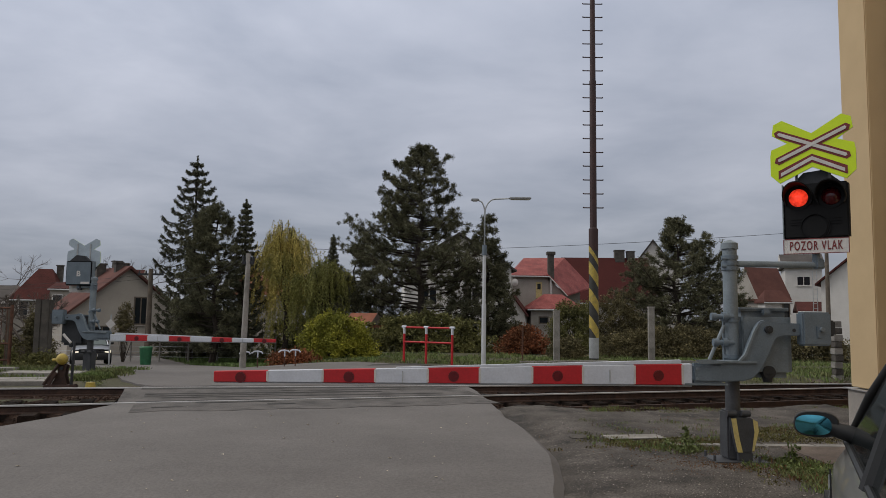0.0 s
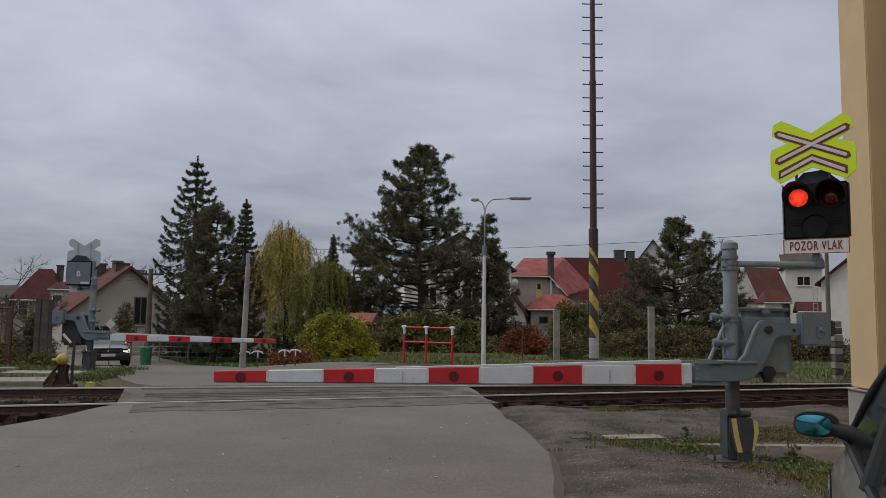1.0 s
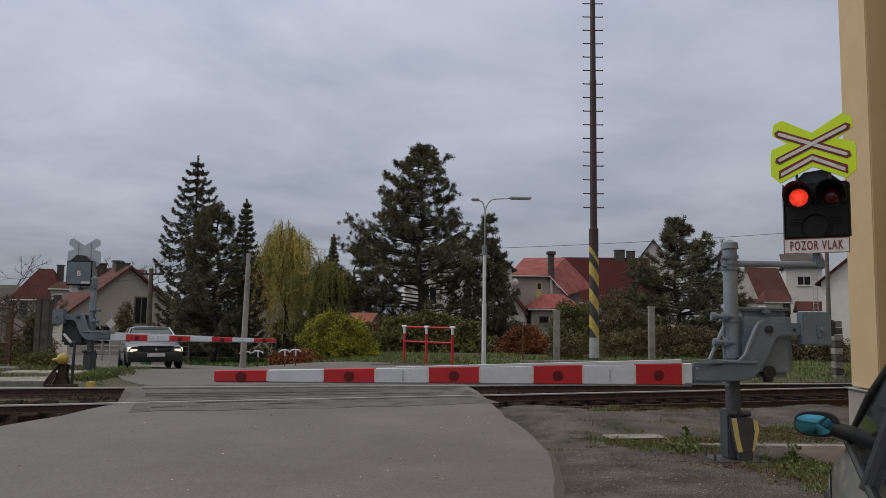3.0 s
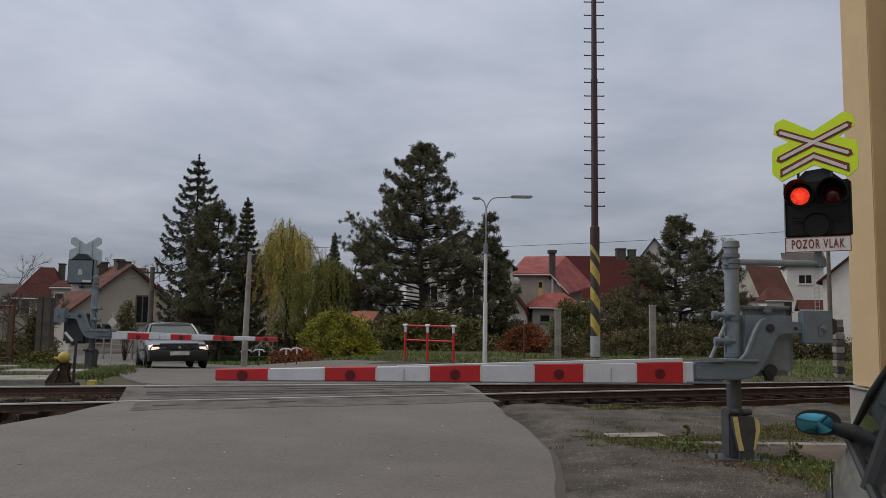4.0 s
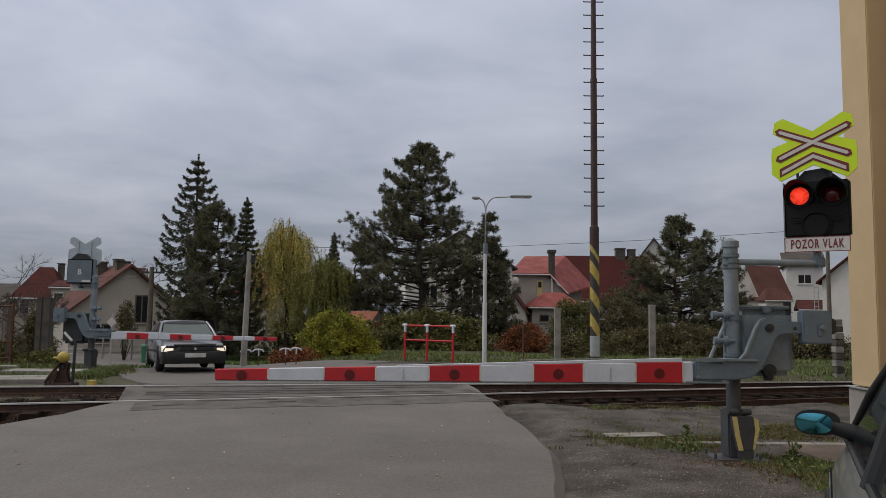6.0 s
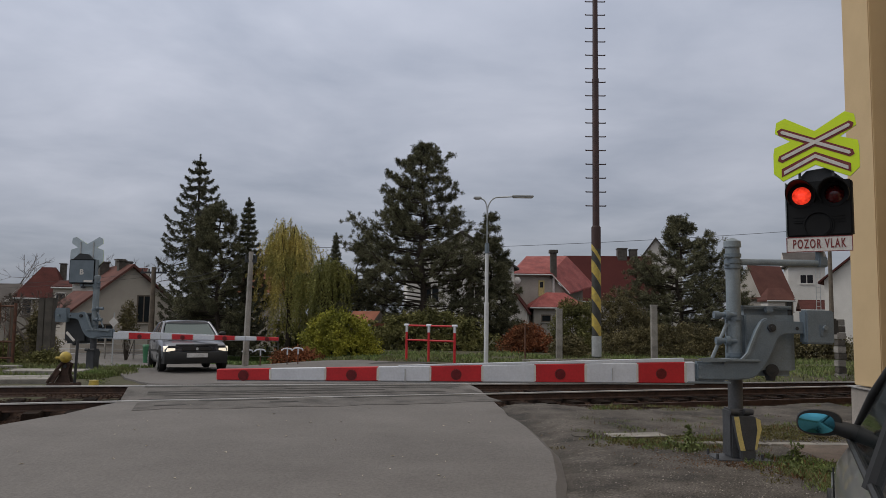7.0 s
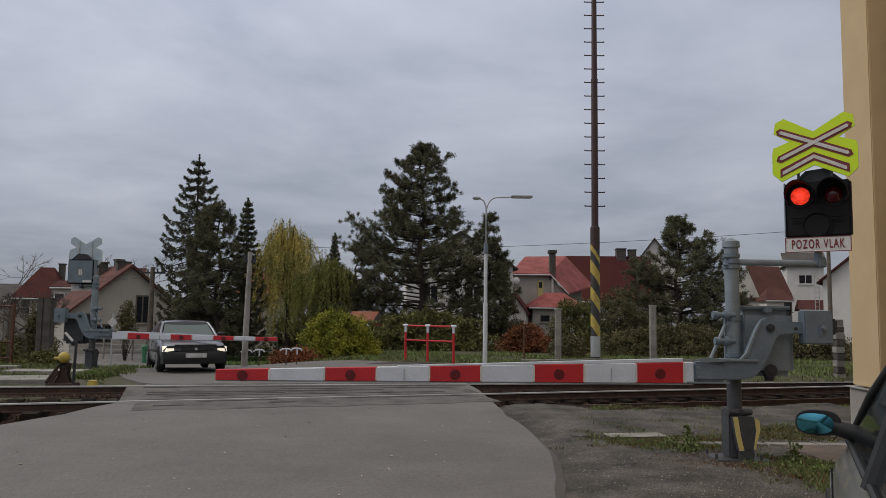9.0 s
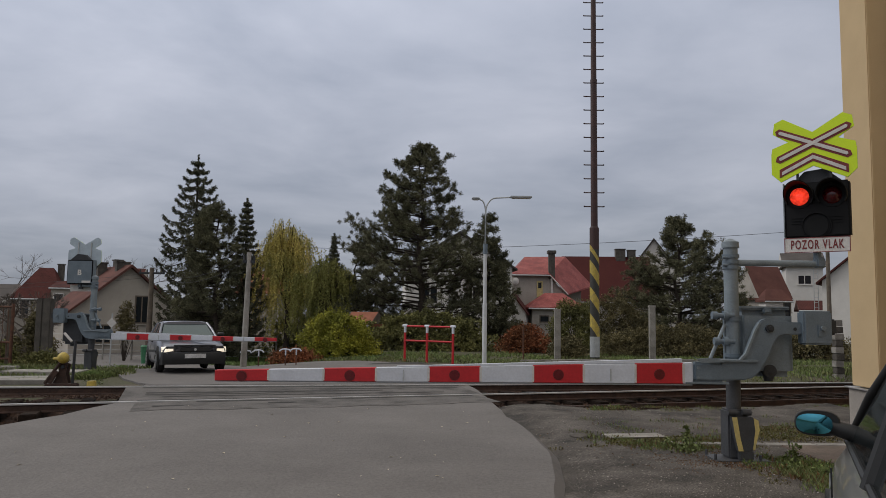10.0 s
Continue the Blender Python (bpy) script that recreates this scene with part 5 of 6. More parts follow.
def pole(x, y, h, r, mat, label, lean=(0, 0), cross=0.0, category="pole", name="utility_pole"):
    t = thing(name, pose(x, y, lie(x, y) - 0.1), label, category)
    part("shaft", R((0, 0, 0), (lean[0], lean[1], h), r * 1.2, r * 0.85, seg=14), mat, t)
    for k in range(1 if cross else 0):
        part("crossarm", B(lean[0] - cross, lean[0] + cross, lean[1] - 0.05, lean[1] + 0.05, h - 0.35, h - 0.25, 0.01), DARK_METAL_AND_SHADE, t)
        for q in (-1, -0.4, 0.4, 1):
            part("insulator", R((lean[0] + q * cross * 0.9, lean[1], h - 0.25), (lean[0] + q * cross * 0.9, lean[1], h - 0.1), 0.035, seg=8), DARK_METAL_AND_SHADE, t)
    return t


pole(-6.33, 23.6, 3.80, 0.088, CONCRETE, "leaning grey concrete pole by the road", (0.07, 0), cross=0.18)
pole(-15.9, 40.0, 5.2, 0.14, WOOD_GREY, "weathered wooden pole with a crossarm", cross=0.7)
for x in (-12, 1.5, 23.6, 42):
    pole(x, 45.0, {-12: 6.7, 1.5: 5.85, 23.6: 7.4, 42: 8.75}[x], 0.12, WOOD_GREY, "slim wooden cable pole among the garden trees")
for x, y, h, r in ((4.24, 27.3, 1.95, 0.11), (7.94, 28.0, 2.15, 0.11)):
    t = thing("concrete_post", pose(x, y, lie(x, y) - 0.1), "square grey concrete post, weathered", "post", group="concrete posts by the track")
    part("shaft", B(-r, r, -r, r, 0, h, 0.02), CONCRETE, t)
    part("cap", B(-r - 0.015, r + 0.015, -r - 0.015, r + 0.015, h - 0.02, h + 0.05, 0.015), CONCRETE, t)


def cable(name, a, b, sag, r, label):
    a, b = Vector(a), Vector(b)
    pts = [a.lerp(b, k / 16) - Vector((0, 0, sag * 4 * (k / 16) * (1 - k / 16))) for k in range(17)]
    return tagged(link_mesh(name, pipe(bmesh.new(), pts, r, 6), CABLE, smooth=True), label, "cable")


for a, q, sag in (((-12, 45, 5.7), (1.5, 45, 5.72), 0.12), ((1.5, 45, 5.72), (23.6, 45, 7.2), 0.12), ((23.6, 45, 7.2), (42, 45, 8.6), 0.2)):
    cable("overhead_cable", a, q, sag, 0.014, "thin dark overhead cable above the gardens")
for dz in (0, 0.22):
    cable("overhead_cable", (-15.3, 40, 3.6 - dz), (-6.3, 23.7, 3.5 - dz), 0.45, 0.007, "thin slack wire between two poles")
    cable("overhead_cable", (-16.4, 40, 3.6 - dz), (-48, 52, 3.4 - dz), 0.6, 0.008, "thin slack wire above the gardens")

# ---------------------------------------------------------------- yellow building beside the track
bld = thing("plastered_building", pose(5.545, 9.60, 0, 0, 0, -2), "ochre plastered building with grey plinth and tin ledge", "building")
part("plinth", B(-0.03, 8.0, -0.235, 0.52, -0.2, 0.70, 0.01), PLINTH, bld, "grey plinth")
part("ledge", slab([(-0.07, 0.70), (8.0, 0.70), (8.0, 0.735), (-0.07, 0.715)], -0.27, 0.56), TIN, bld)
part("wall", B(0.0, 8.0, -0.2, 0.48, 0.73, 8.2, 0.012), PLASTER, bld)
# unseen mass added to keep sky light off the wall's front face
part("street_front", B(0.42, 8.0, -17.5, -0.5, -0.2, 8.2), PLASTER, bld)
part("rear_wing", B(4.6, 8.0, 0.48, 7.0, -0.2, 8.2), PLASTER, bld)
# unseen too: covers only the added mass
part("roof", slab([(0.42, 8.2), (8.0, 8.2), (8.0, 8.35), (4.2, 10.2), (0.42, 8.35)], -17.5, -0.5), ROOF_BROWN, bld)


# ---------------------------------------------------------------- cars
def wheel(parent, x, y, r, side):
    w = new("wheel")
    w.parent = parent
    w.location = (x, y, r)
    bm = R((-0.10, 0, 0), (0.10, 0, 0), r, seg=28)
    bmesh.ops.bevel(bm, geom=[e for e in bm.edges if abs(e.verts[0].co.x - e.verts[1].co.x) < 1e-4], offset=0.03, segments=2, affect="EDGES")
    part("tyre", bm, TYRE, w)
    part("rim", R((side * 0.085, 0, 0), (side * 0.106, 0, 0), r * 0.64, seg=24), RIM, w)
    part("hub", R((side * 0.10, 0, 0), (side * 0.115, 0, 0), r * 0.2, seg=12), RIM, w)
    for k in range(7):
        a = 2 * math.pi * k / 7
        part("vent", R((side * 0.10, math.cos(a) * r * 0.46, math.sin(a) * r * 0.46), (side * 0.109, math.cos(a) * r * 0.46, math.sin(a) * r * 0.46), r * 0.075, seg=8), PLASTIC, w)


def loft(sections, close=True):
    bm = bmesh.new()
    rows = [[bm.verts.new(p) for p in s] for s in sections]
    n = len(rows[0])
    for a, b in zip(rows, rows[1:]):
        for i in range(n):
            bm.faces.new((a[i], a[(i + 1) % n], b[(i + 1) % n], b[i]))
    if close:
        bm.faces.new(rows[0][::-1])
        bm.faces.new(rows[-1])
    bmesh.ops.recalc_face_normals(bm, faces=bm.faces)
    return bm


def quad(p, thick=0.012):
    """A thin curved-free pane through four corners."""
    p = [Vector(v) for v in p]
    n = (p[1] - p[0]).cross(p[2] - p[0]).normalized() * thick
    bm = bmesh.new()
    a = [bm.verts.new(v) for v in p]
    b = [bm.verts.new(v - n) for v in p]
    k = len(p)
    bm.faces.new(a)
    bm.faces.new(b[::-1])
    for i in range(k):
        bm.faces.new((a[i], b[i], b[(i + 1) % k], a[(i + 1) % k]))
    bmesh.ops.recalc_face_normals(bm, faces=bm.faces)
    return bm


def car(m, name, label, paint, lower, lit, hood_z=0.86, roof_z=1.40, long=4.2, wide=1.68, glass_mat=None, front_paint=None):
    """A hatchback car that faces -y: lofted body, roof on pillars with panes between, bumpers, lights, wheels, mirrors."""
    t = thing(name, m, label, "car")
    f, h = -long / 2, wide / 2
    belt = hood_z + 0.07

    def section(y, w, zb, zt, crown):
        half = [(0.0, zb), (w * 0.90, zb), (w * 0.985, zb + 0.10), (w, zb + 0.26), (w * 0.995, (zb + zt) / 2 + 0.08), (w * 0.965, zt - 0.10), (w * 0.90, zt - 0.015), (w * 0.55, zt + crown * 0.7), (0.0, zt + crown)]
        return [(x, y, z) for x, z in half] + [(-x, y, z) for x, z in half[-2:0:-1]]
    st = [(f + 0.02, h * 0.84, 0.40, 0.61, 0.02), (f + 0.10, h * 0.93, 0.30, 0.675, 0.03), (f + 0.32, h * 0.975, 0.24, 0.73, 0.035), (f + 0.75, h, 0.22, 0.785, 0.04), (f + 1.12, h, 0.20, hood_z + 0.02, 0.045),
          (f + 1.35, h, 0.20, belt, 0.0), (0.0, h, 0.20, belt + 0.02, 0.0), (0.9, h, 0.20, belt + 0.04, 0.0), (long / 2 - 0.45, h * 0.985, 0.24, belt + 0.05, 0.0), (long / 2 - 0.1, h * 0.94, 0.30, belt + 0.02, 0.0), (long / 2, h * 0.88, 0.42, 0.80, 0.0)]
    body = part("body", loft([section(*s) for s in st]), paint, t)
    # roof and pillars
    wb, wr = h * 0.90, h * 0.70
    a0, a1, r0, r1 = f + 1.28, f + 2.02, long / 2 - 0.95, long / 2 - 0.25
    secs = []
    for y, w, z in ((a1 - 0.06, wr * 0.95, roof_z - 0.045), (a1 + 0.12, wr, roof_z - 0.012), ((a1 + r0) / 2, wr, roof_z), (r0 - 0.1, wr, roof_z - 0.015), (r0 + 0.08, wr * 0.95, roof_z - 0.05)):
        half = [(0, z - 0.05), (w * 0.95, z - 0.055), (w + 0.035, z - 0.045), (w, z - 0.012), (w * 0.86, z + 0.012), (0, z + 0.028)]
        secs.append([(x, y, zz) for x, zz in half] + [(-x, y, zz) for x, zz in half[-2:0:-1]])
    part("roof", loft(secs), paint, t)
    g = glass_mat or CAR_GLASS
    top, top_r = roof_z - 0.05, roof_z - 0.055
    part("windscreen", quad([(-wb + 0.06, a0, belt), (wb - 0.06, a0, belt), (wr - 0.03, a1, top), (-wr + 0.03, a1, top)]), g, t)
    part("rear_window", quad([(wb - 0.08, r1, belt + 0.03), (-wb + 0.08, r1, belt + 0.03), (-wr + 0.05, r0, top_r), (wr - 0.05, r0, top_r)]), g, t)
    for s in (-1, 1):
        mid = (a1 + r0) / 2 - 0.12
        q0 = mid - a0
        part("side_window", quad([(s * wb, a0 + 0.12, belt), (s * wb, mid - 0.04, belt + 0.01), (s * (wr + 0.02), mid - 0.04, top), (s * (wr + 0.02), a1 + 0.08, top)]), g, t)
        part("side_window", quad([(s * wb, mid + 0.04, belt + 0.01), (s * wb, r0 + 0.25, belt + 0.03), (s * (wr + 0.02), r0 - 0.02, top_r), (s * (wr + 0.02), mid + 0.04, top)]), g, t)
        part("pillar", pipe(bmesh.new(), [(s * (wb - 0.01), a0 - 0.02, belt - 0.01), (s * (wr + 0.03) * 1.1, (a0 + a1) / 2 + 0.02, (belt + top) / 2 + 0.02), (s * (wr + 0.01), a1 + 0.02, top)], 0.033 if lit else 0.02, 10), paint if lit else PLASTIC, t)
        part("pillar", R((s * (wb + 0.0), mid, belt), (s * (wr + 0.015), mid, top), 0.035, seg=8), PLASTIC, t)
        part("pillar", R((s * (wb - 0.02), r1 - 0.04, belt), (s * (wr + 0.0), r0, top_r), 0.07, 0.05, seg=10), paint, t)
        part("window_seal", R((s * (wb + 0.005), a0 + 0.05, belt + 0.005), (s * (wb + 0.005), r0 + 0.3, belt + 0.03), 0.014, seg=6), PLASTIC, t)
        part("side_strip", B(s * h - 0.012, s * h + 0.012, f + 1.2, long / 2 - 1.2, 0.50, 0.56, 0.005), PLASTIC, t)
        part("door_seam", B(s * h * 0.995 - 0.004, s * h * 0.995 + 0.004, mid - 0.004, mid + 0.004, 0.32, belt - 0.12), PLASTIC, t)
        part("door_seam", B(s * h * 0.995 - 0.004, s * h * 0.995 + 0.004, a0 + 0.15, a0 + 0.158, 0.32, belt - 0.12), PLASTIC, t)
        part("door_handle", B(s * h * 0.985 - 0.02, s * h * 0.985 + 0.02, mid - 0.28, mid - 0.12, 0.77, 0.80, 0.008), PLASTIC, t)
        mir = part("wing_mirror", loft([[(s * (h + 0.05) + math.copysign(abs(math.cos(k * math.pi / 10)) ** 0.75, math.cos(k * math.pi / 10)) * rr * 0.100, a0 + 0.20 + dy, belt + 0.095 + math.copysign(abs(math.sin(k * math.pi / 10)) ** 0.75, math.sin(k * math.pi / 10)) * rr * 0.062) for k in range(20)]
                   for dx, dy, rr in ((0, -0.09, 0.35), (0, -0.07, 0.75), (0, -0.02, 0.98), (0, 0.01, 1.0), (0, 0.02, 0.95))]), PLASTIC, t)
        # the glass is a shallow dome, so that it shows road, horizon and sky
        bm, rings = bmesh.new(), []
        for q in (0.25, 0.5, 0.75, 1.0):
            rings.append([bm.verts.new((s * (h + 0.05) + q * math.copysign(abs(math.cos(k * math.pi / 12)) ** 0.75, math.cos(k * math.pi / 12)) * 0.078 + s * 0.014, a0 + 0.254 - 0.006 * q * q,
                                        belt + 0.095 + q * math.copysign(abs(math.sin(k * math.pi / 12)) ** 0.75, math.sin(k * math.pi / 12)) * 0.047)) for k in range(24)])
        hub = bm.verts.new((s * (h + 0.064), a0 + 0.254, belt + 0.095))
        for k in range(24):
            bm.faces.new((hub, rings[0][k], rings[0][(k + 1) % 24]))
            for u, v in zip(rings, rings[1:]):
                bm.faces.new((u[k], v[k], v[(k + 1) % 24], u[(k + 1) % 24]))
        bm.faces.new(rings[-1][::-1])
        bmesh.ops.recalc_face_normals(bm, faces=bm.faces)
        part("mirror_glass", bm, MIRROR, mir, "blue-tinted mirror glass")
        part("mirror_arm", R((s * (h - 0.12), a0 + 0.20, belt + 0.05), (s * (h + 0.01), a0 + 0.20, belt + 0.085), 0.042, 0.032, seg=12), PLASTIC, mir)
        part("wheel_arch", R((s * (h - 0.10), f + 0.80, 0.32), (s * (h + 0.004), f + 0.80, 0.32), 0.345, seg=28), PLASTIC, t)
        part("wheel_arch", R((s * (h - 0.10), long / 2 - 0.85, 0.32), (s * (h + 0.004), long / 2 - 0.85, 0.32), 0.345, seg=28), PLASTIC, t)
        wheel(t, s * (h - 0.075), f + 0.80, 0.295, s)
        wheel(t, s * (h - 0.075), long / 2 - 0.85, 0.295, s)
        # lamps
        bm = loft([[(s * (h - 0.035), f + 0.15 + e, z1), (s * (h - 0.13), f + 0.01 + e, z1), (s * (h - 0.30), f - 0.026 + e, min(max(z1, 0.545), 0.60)), (s * (h - 0.30), f + 0.1, min(max(z1, 0.545), 0.60)), (s * (h - 0.1), f + 0.2, z1)] for z1, e in ((0.515, 0.0), (0.60, 0.012), (0.65, 0.06))])
        part("headlight", bm, HEADLIGHT if lit else GALV, t, "lit headlight" if lit else "")
        part("tail_light", B(s * (h - 0.16) - 0.1, s * (h - 0.16) + 0.1, long / 2 - 0.08, long / 2 + 0.012, 0.62, 0.86, 0.02), RED_DARK, t)
    bumper = [[(-h * 0.97, f + 0.38, z), (-h * 0.93, f + 0.06, z), (-h * 0.6, f - 0.06 + dy, z), (h * 0.6, f - 0.06 + dy, z), (h * 0.93, f + 0.06, z), (h * 0.97, f + 0.38, z), (h * 0.5, f + 0.3, z), (-h * 0.5, f + 0.3, z)] for z, dy in ((0.20, 0.06), (0.30, 0.0), (0.44, -0.01), (0.505, 0.02))]
    part("bumper", loft(bumper), lower, t, "black plastic bumper")
    part("grille", B(-h + 0.47, h - 0.47, f - 0.012, f + 0.1, 0.525, 0.625, 0.015), PLASTIC, t)
    part("badge", R((0, f - 0.02, 0.58), (0, f - 0.008, 0.58), 0.035, seg=14), GALV, t)
    part("number_plate", B(-0.26, 0.26, f - 0.085, f - 0.06, 0.36, 0.47, 0.004), PLATE, t)
    part("rear_bumper", B(-h * 0.95, h * 0.95, long / 2 - 0.2, long / 2 + 0.07, 0.28, 0.55, 0.05), lower, t)
    part("bonnet_seam", B(-h * 0.62, h * 0.62, f + 0.055, f + 0.063, 0.65, 0.695), PLASTIC, t)
    for s in (-1, 1):
        part("wiper", R((s * 0.3 + 0.25, a0 - 0.01, belt + 0.03), (s * 0.3 - 0.2, a0 + 0.02, belt + 0.045), 0.008, seg=6), PLASTIC, t)
        part("seat", B(s * 0.36 - 0.2, s * 0.36 + 0.2, 0.05, 0.2, belt - 0.15, belt + 0.22, 0.06), PLASTIC, t)
    part("aerial", R((0, a1 + 0.1, roof_z), (0, a1 + 0.05, roof_z + 0.07), 0.008, seg=6), PLASTIC, t)
    return t


CAR_TURN = 27
moving_car = car(pose(-6.65, 21.5, 0, 0, 0, CAR_TURN), "hatchback_car", "silver-grey hatchback with black bumper and lit headlights", CAR_GREY, PLASTIC, True, hood_z=0.82, roof_z=1.36)
parked_car = car(pose(2.35, 2.64, 0.0, 0, 0, 154.5), "parked_car", "grey-green car with dark windows parked beside the road", CAR_GREEN, PLASTIC, False, hood_z=0.945, roof_z=1.53, wide=1.70, glass_mat=DARK_GLASS)

# ---------------------------------------------------------------- railings, posts and trackside clutter
rl = thing("railing", pose(-0.48, 25.3, 0, 0, 0, -32), "red tubular railing with white post tops", "railing")
for x in (-0.98, -0.06, 0.98):
    z = lie(-0.48 + x * 0.85, 25.3 - x * 0.5)
    p = part("post", R((x, 0, z - 0.05), (x, 0, 1.20), 0.042, seg=12), RED, rl)
    part("post_top", R((x, 0, 0.98), (x, 0, 1.225), 0.045, seg=12), WHITE, p)
    part("tee", R((x - 0.09, 0, 1.215), (x + 0.09, 0, 1.215), 0.044, seg=12), WHITE, p)
for z in (1.20, 0.70):
    part("rail", R((-0.98, 0, z), (0.98, 0, z), 0.032, seg=10), RED, rl)
# low red and white bars by the road
for x, y in ((-6.35, 24.0), (-5.95, 24.0), (-5.1, 24.1), (-4.75, 24.1)):
    t = thing("low_rail_post", pose(x, y, level(x, y) - 0.12), "low white-topped rusty post with a crossbar", "post", group="low posts by the road")
    part("post", R((0, 0, -0.1), (0, 0, 0.62), 0.018, seg=8), RUST, t)
    part("top", pipe(bmesh.new(), [(-0.2, 0, 0.58), (-0.12, 0, 0.64), (0.0, 0, 0.65), (0.12, 0, 0.63), (0.16, 0, 0.57)], 0.024), WHITE, t)
    part("post_top", R((0, 0, 0.45), (0, 0, 0.65), 0.024, seg=8), WHITE, t)
# cover slab and kerb line
cv = thing("cover_slab", pose(2.62, 10.12, level(2.6, 10.1) + 0.01, 0, 0, 10), "pale flat concrete cover slab in the gravel", "slab")
part("slab", B(-0.40, 0.40, -0.17, 0.17, -0.05, 0.008, 0.006), CONCRETE, cv)
part("frame", B(-0.42, 0.42, -0.185, -0.17, -0.05, 0.010), CONCRETE_DARK, cv)
cv = thing("concrete_path", pose(4.0, 9.55, 0.0, 0, 0, 1), "pale concrete path beside the building", "path", kind="structure")
for k in range(4):
    part("path_slab", B(-1.15 + 0.65 * k, -0.52 + 0.65 * k, -0.06 - 0.0 * k, 0.12, -0.05, 0.02, 0.01), CONCRETE, cv)
part("earth_bank", B(0.3, 1.6, -1.2, -0.07, -0.06, 0.022, 0.01), CONCRETE_BROWN, cv, "brownish worn concrete")

t = thing("block_post", pose(11.75, 22.0, lie(11.75, 22.0) - 0.1), "rough post stacked of grey blocks", "post")
for k in range(9):
    part("block", B(-0.13 + 0.02 * (k % 2), 0.13 - 0.015 * (k % 3), -0.13, 0.13, 0.2 * k, 0.2 * k + 0.185, 0.012), CONCRETE_DARK if k % 2 else CONCRETE, t)
t = thing("lattice_mast", pose(27.9, 55.0, 0), "slim pale lattice aerial mast among the houses", "mast")
for dx in (-0.16, 0.16):
    part("leg", R((dx, 0, 0), (dx, 0, 5.4), 0.025, seg=6), GALV, t)
for k in range(14):
    part("rung", R((-0.16, 0, 0.4 + 0.36 * k), (0.16, 0, 0.4 + 0.36 * k), 0.018, seg=6), GALV, t)

# point lever with a yellow weight
lv = thing("point_lever", pose(-8.05, 15.75, -0.05), "rusty point lever with a yellow counterweight", "point lever")
part("base", B(-0.28, 0.28, -0.2, 0.2, -0.1, 0.10, 0.02), RAIL_RUST, lv)
for y in (-0.08, 0.06):
    part("bracket", slab([(-0.16, 0.1), (0.16, 0.1), (0.10, 0.30), (0.13, 0.50), (-0.02, 0.56), (-0.05, 0.32)], y, y + 0.03), RAIL_RUST, lv)
part("pin", R((0.05, -0.12, 0.45), (0.05, 0.12, 0.45), 0.035, seg=8), DARK_METAL_AND_SHADE, lv)
part("pawl", slab([(-0.24, 0.12), (-0.16, 0.10), (-0.02, 0.34), (-0.08, 0.38)], -0.15, -0.11), RAIL_RUST, lv)
part("lever", R((-0.3, -0.12, 0.1), (0.06, -0.12, 0.62), 0.035, seg=8), RAIL_RUST, lv)
part("rod", R((0.22, 0.0, 0.0), (0.24, 0.0, 1.0), 0.03, seg=8), DARK_METAL_AND_SHADE, lv)
bm = ball(bmesh.new(), (0.06, -0.12, 0.64), 0.12, 14, 9)
rod(bm, (-0.14, -0.12, 0.62), (0.0, -0.12, 0.62), 0.03, seg=8)
part("weight", bm, YELLOW, lv, "yellow counterweight")
t = thing("marker_stud", pose(-7.35, 15.6, 0.03), "small yellow marker on the ground", "marker")
part("stud", R((0, 0, -0.1), (0, 0, 0.09), 0.11, 0.09, seg=12), YELLOW, t)
part("stud_foot", R((0, 0, -0.14), (0, 0, 0.0), 0.07, seg=12), DARK_METAL_AND_SHADE, t)
for x, y, w, d, rz in ((-9.4, 16.55, 1.9, 1.2, 14), (-9.9, 18.6, 1.8, 0.8, 8), (-12.2, 17.6, 2.6, 0.5, 6), (-13.0, 19.6, 3.4, 0.35, 6)):
    t = thing("concrete_slab", pose(x, y, lie(x, y) + 0.05, 0, 0, rz), "pale weathered concrete slab beside the track", "slab", group="slabs beside the track")
    part("slab", B(-w / 2, w / 2, -d / 2, d / 2, -0.12, 0.06, 0.015), CONCRETE, t)
    part("rim", B(-w / 2 - 0.03, -w / 2, -d / 2, d / 2, -0.12, 0.075, 0.008), CONCRETE, t)
# old fence posts and gate at the garden
for x, y, h, r, mt in ((-12.33, 22.6, 2.2, 0.10, CONCRETE_DARK), (-12.06, 22.55, 2.2, 0.125, CONCRETE_DARK), (-13.6, 23.2, 1.9, 0.07, WOOD_GREY)):
    t = thing("fence_post", pose(x, y, lie(x, y) - 0.1), "old grey concrete fence post with flaking edges", "post", group="old fence posts")
    part("shaft", B(-r, r, -r, r, 0, h, 0.02), mt, t)
gt = thing("iron_gate", pose(-14.2, 22.9, lie(-14.2, 22.9)), "rusty iron gate with a mesh panel", "gate")
for x in (-1.1, 0.35, 0.85):
    part("gate_post", R((x, 0, -0.1), (x, 0, 1.95), 0.05, seg=8), RUST, gt)
for z in (0.25, 0.75, 1.85):
    part("gate_bar", R((-1.1, 0, z), (0.85, 0, z), 0.03, seg=8), RUST, gt)
for k in range(12):
    part("gate_rod", R((-1.05 + 0.16 * k, 0, 0.25), (-1.05 + 0.16 * k, 0, 1.85), 0.01, seg=5), RUST, gt)
bush("climber_bush", -12.75, 23.0, 0.32, 0.3, 2.35, LEAF_OLIVE, 97, "brown withered climber on an old post", n=150, per=26, leaf=0.04)
bush("shrub", -14.6, 24.0, 1.4, 0.7, 0.9, LEAF_DULL, 98, "low dark green weeds by the gate", n=220, per=26, leaf=0.045)
bush("shrub", -11.6, 21.6, 0.9, 0.4, 0.55, LEAF_DULL, 99, "low weeds at the foot of the posts", n=120, per=26, leaf=0.04)
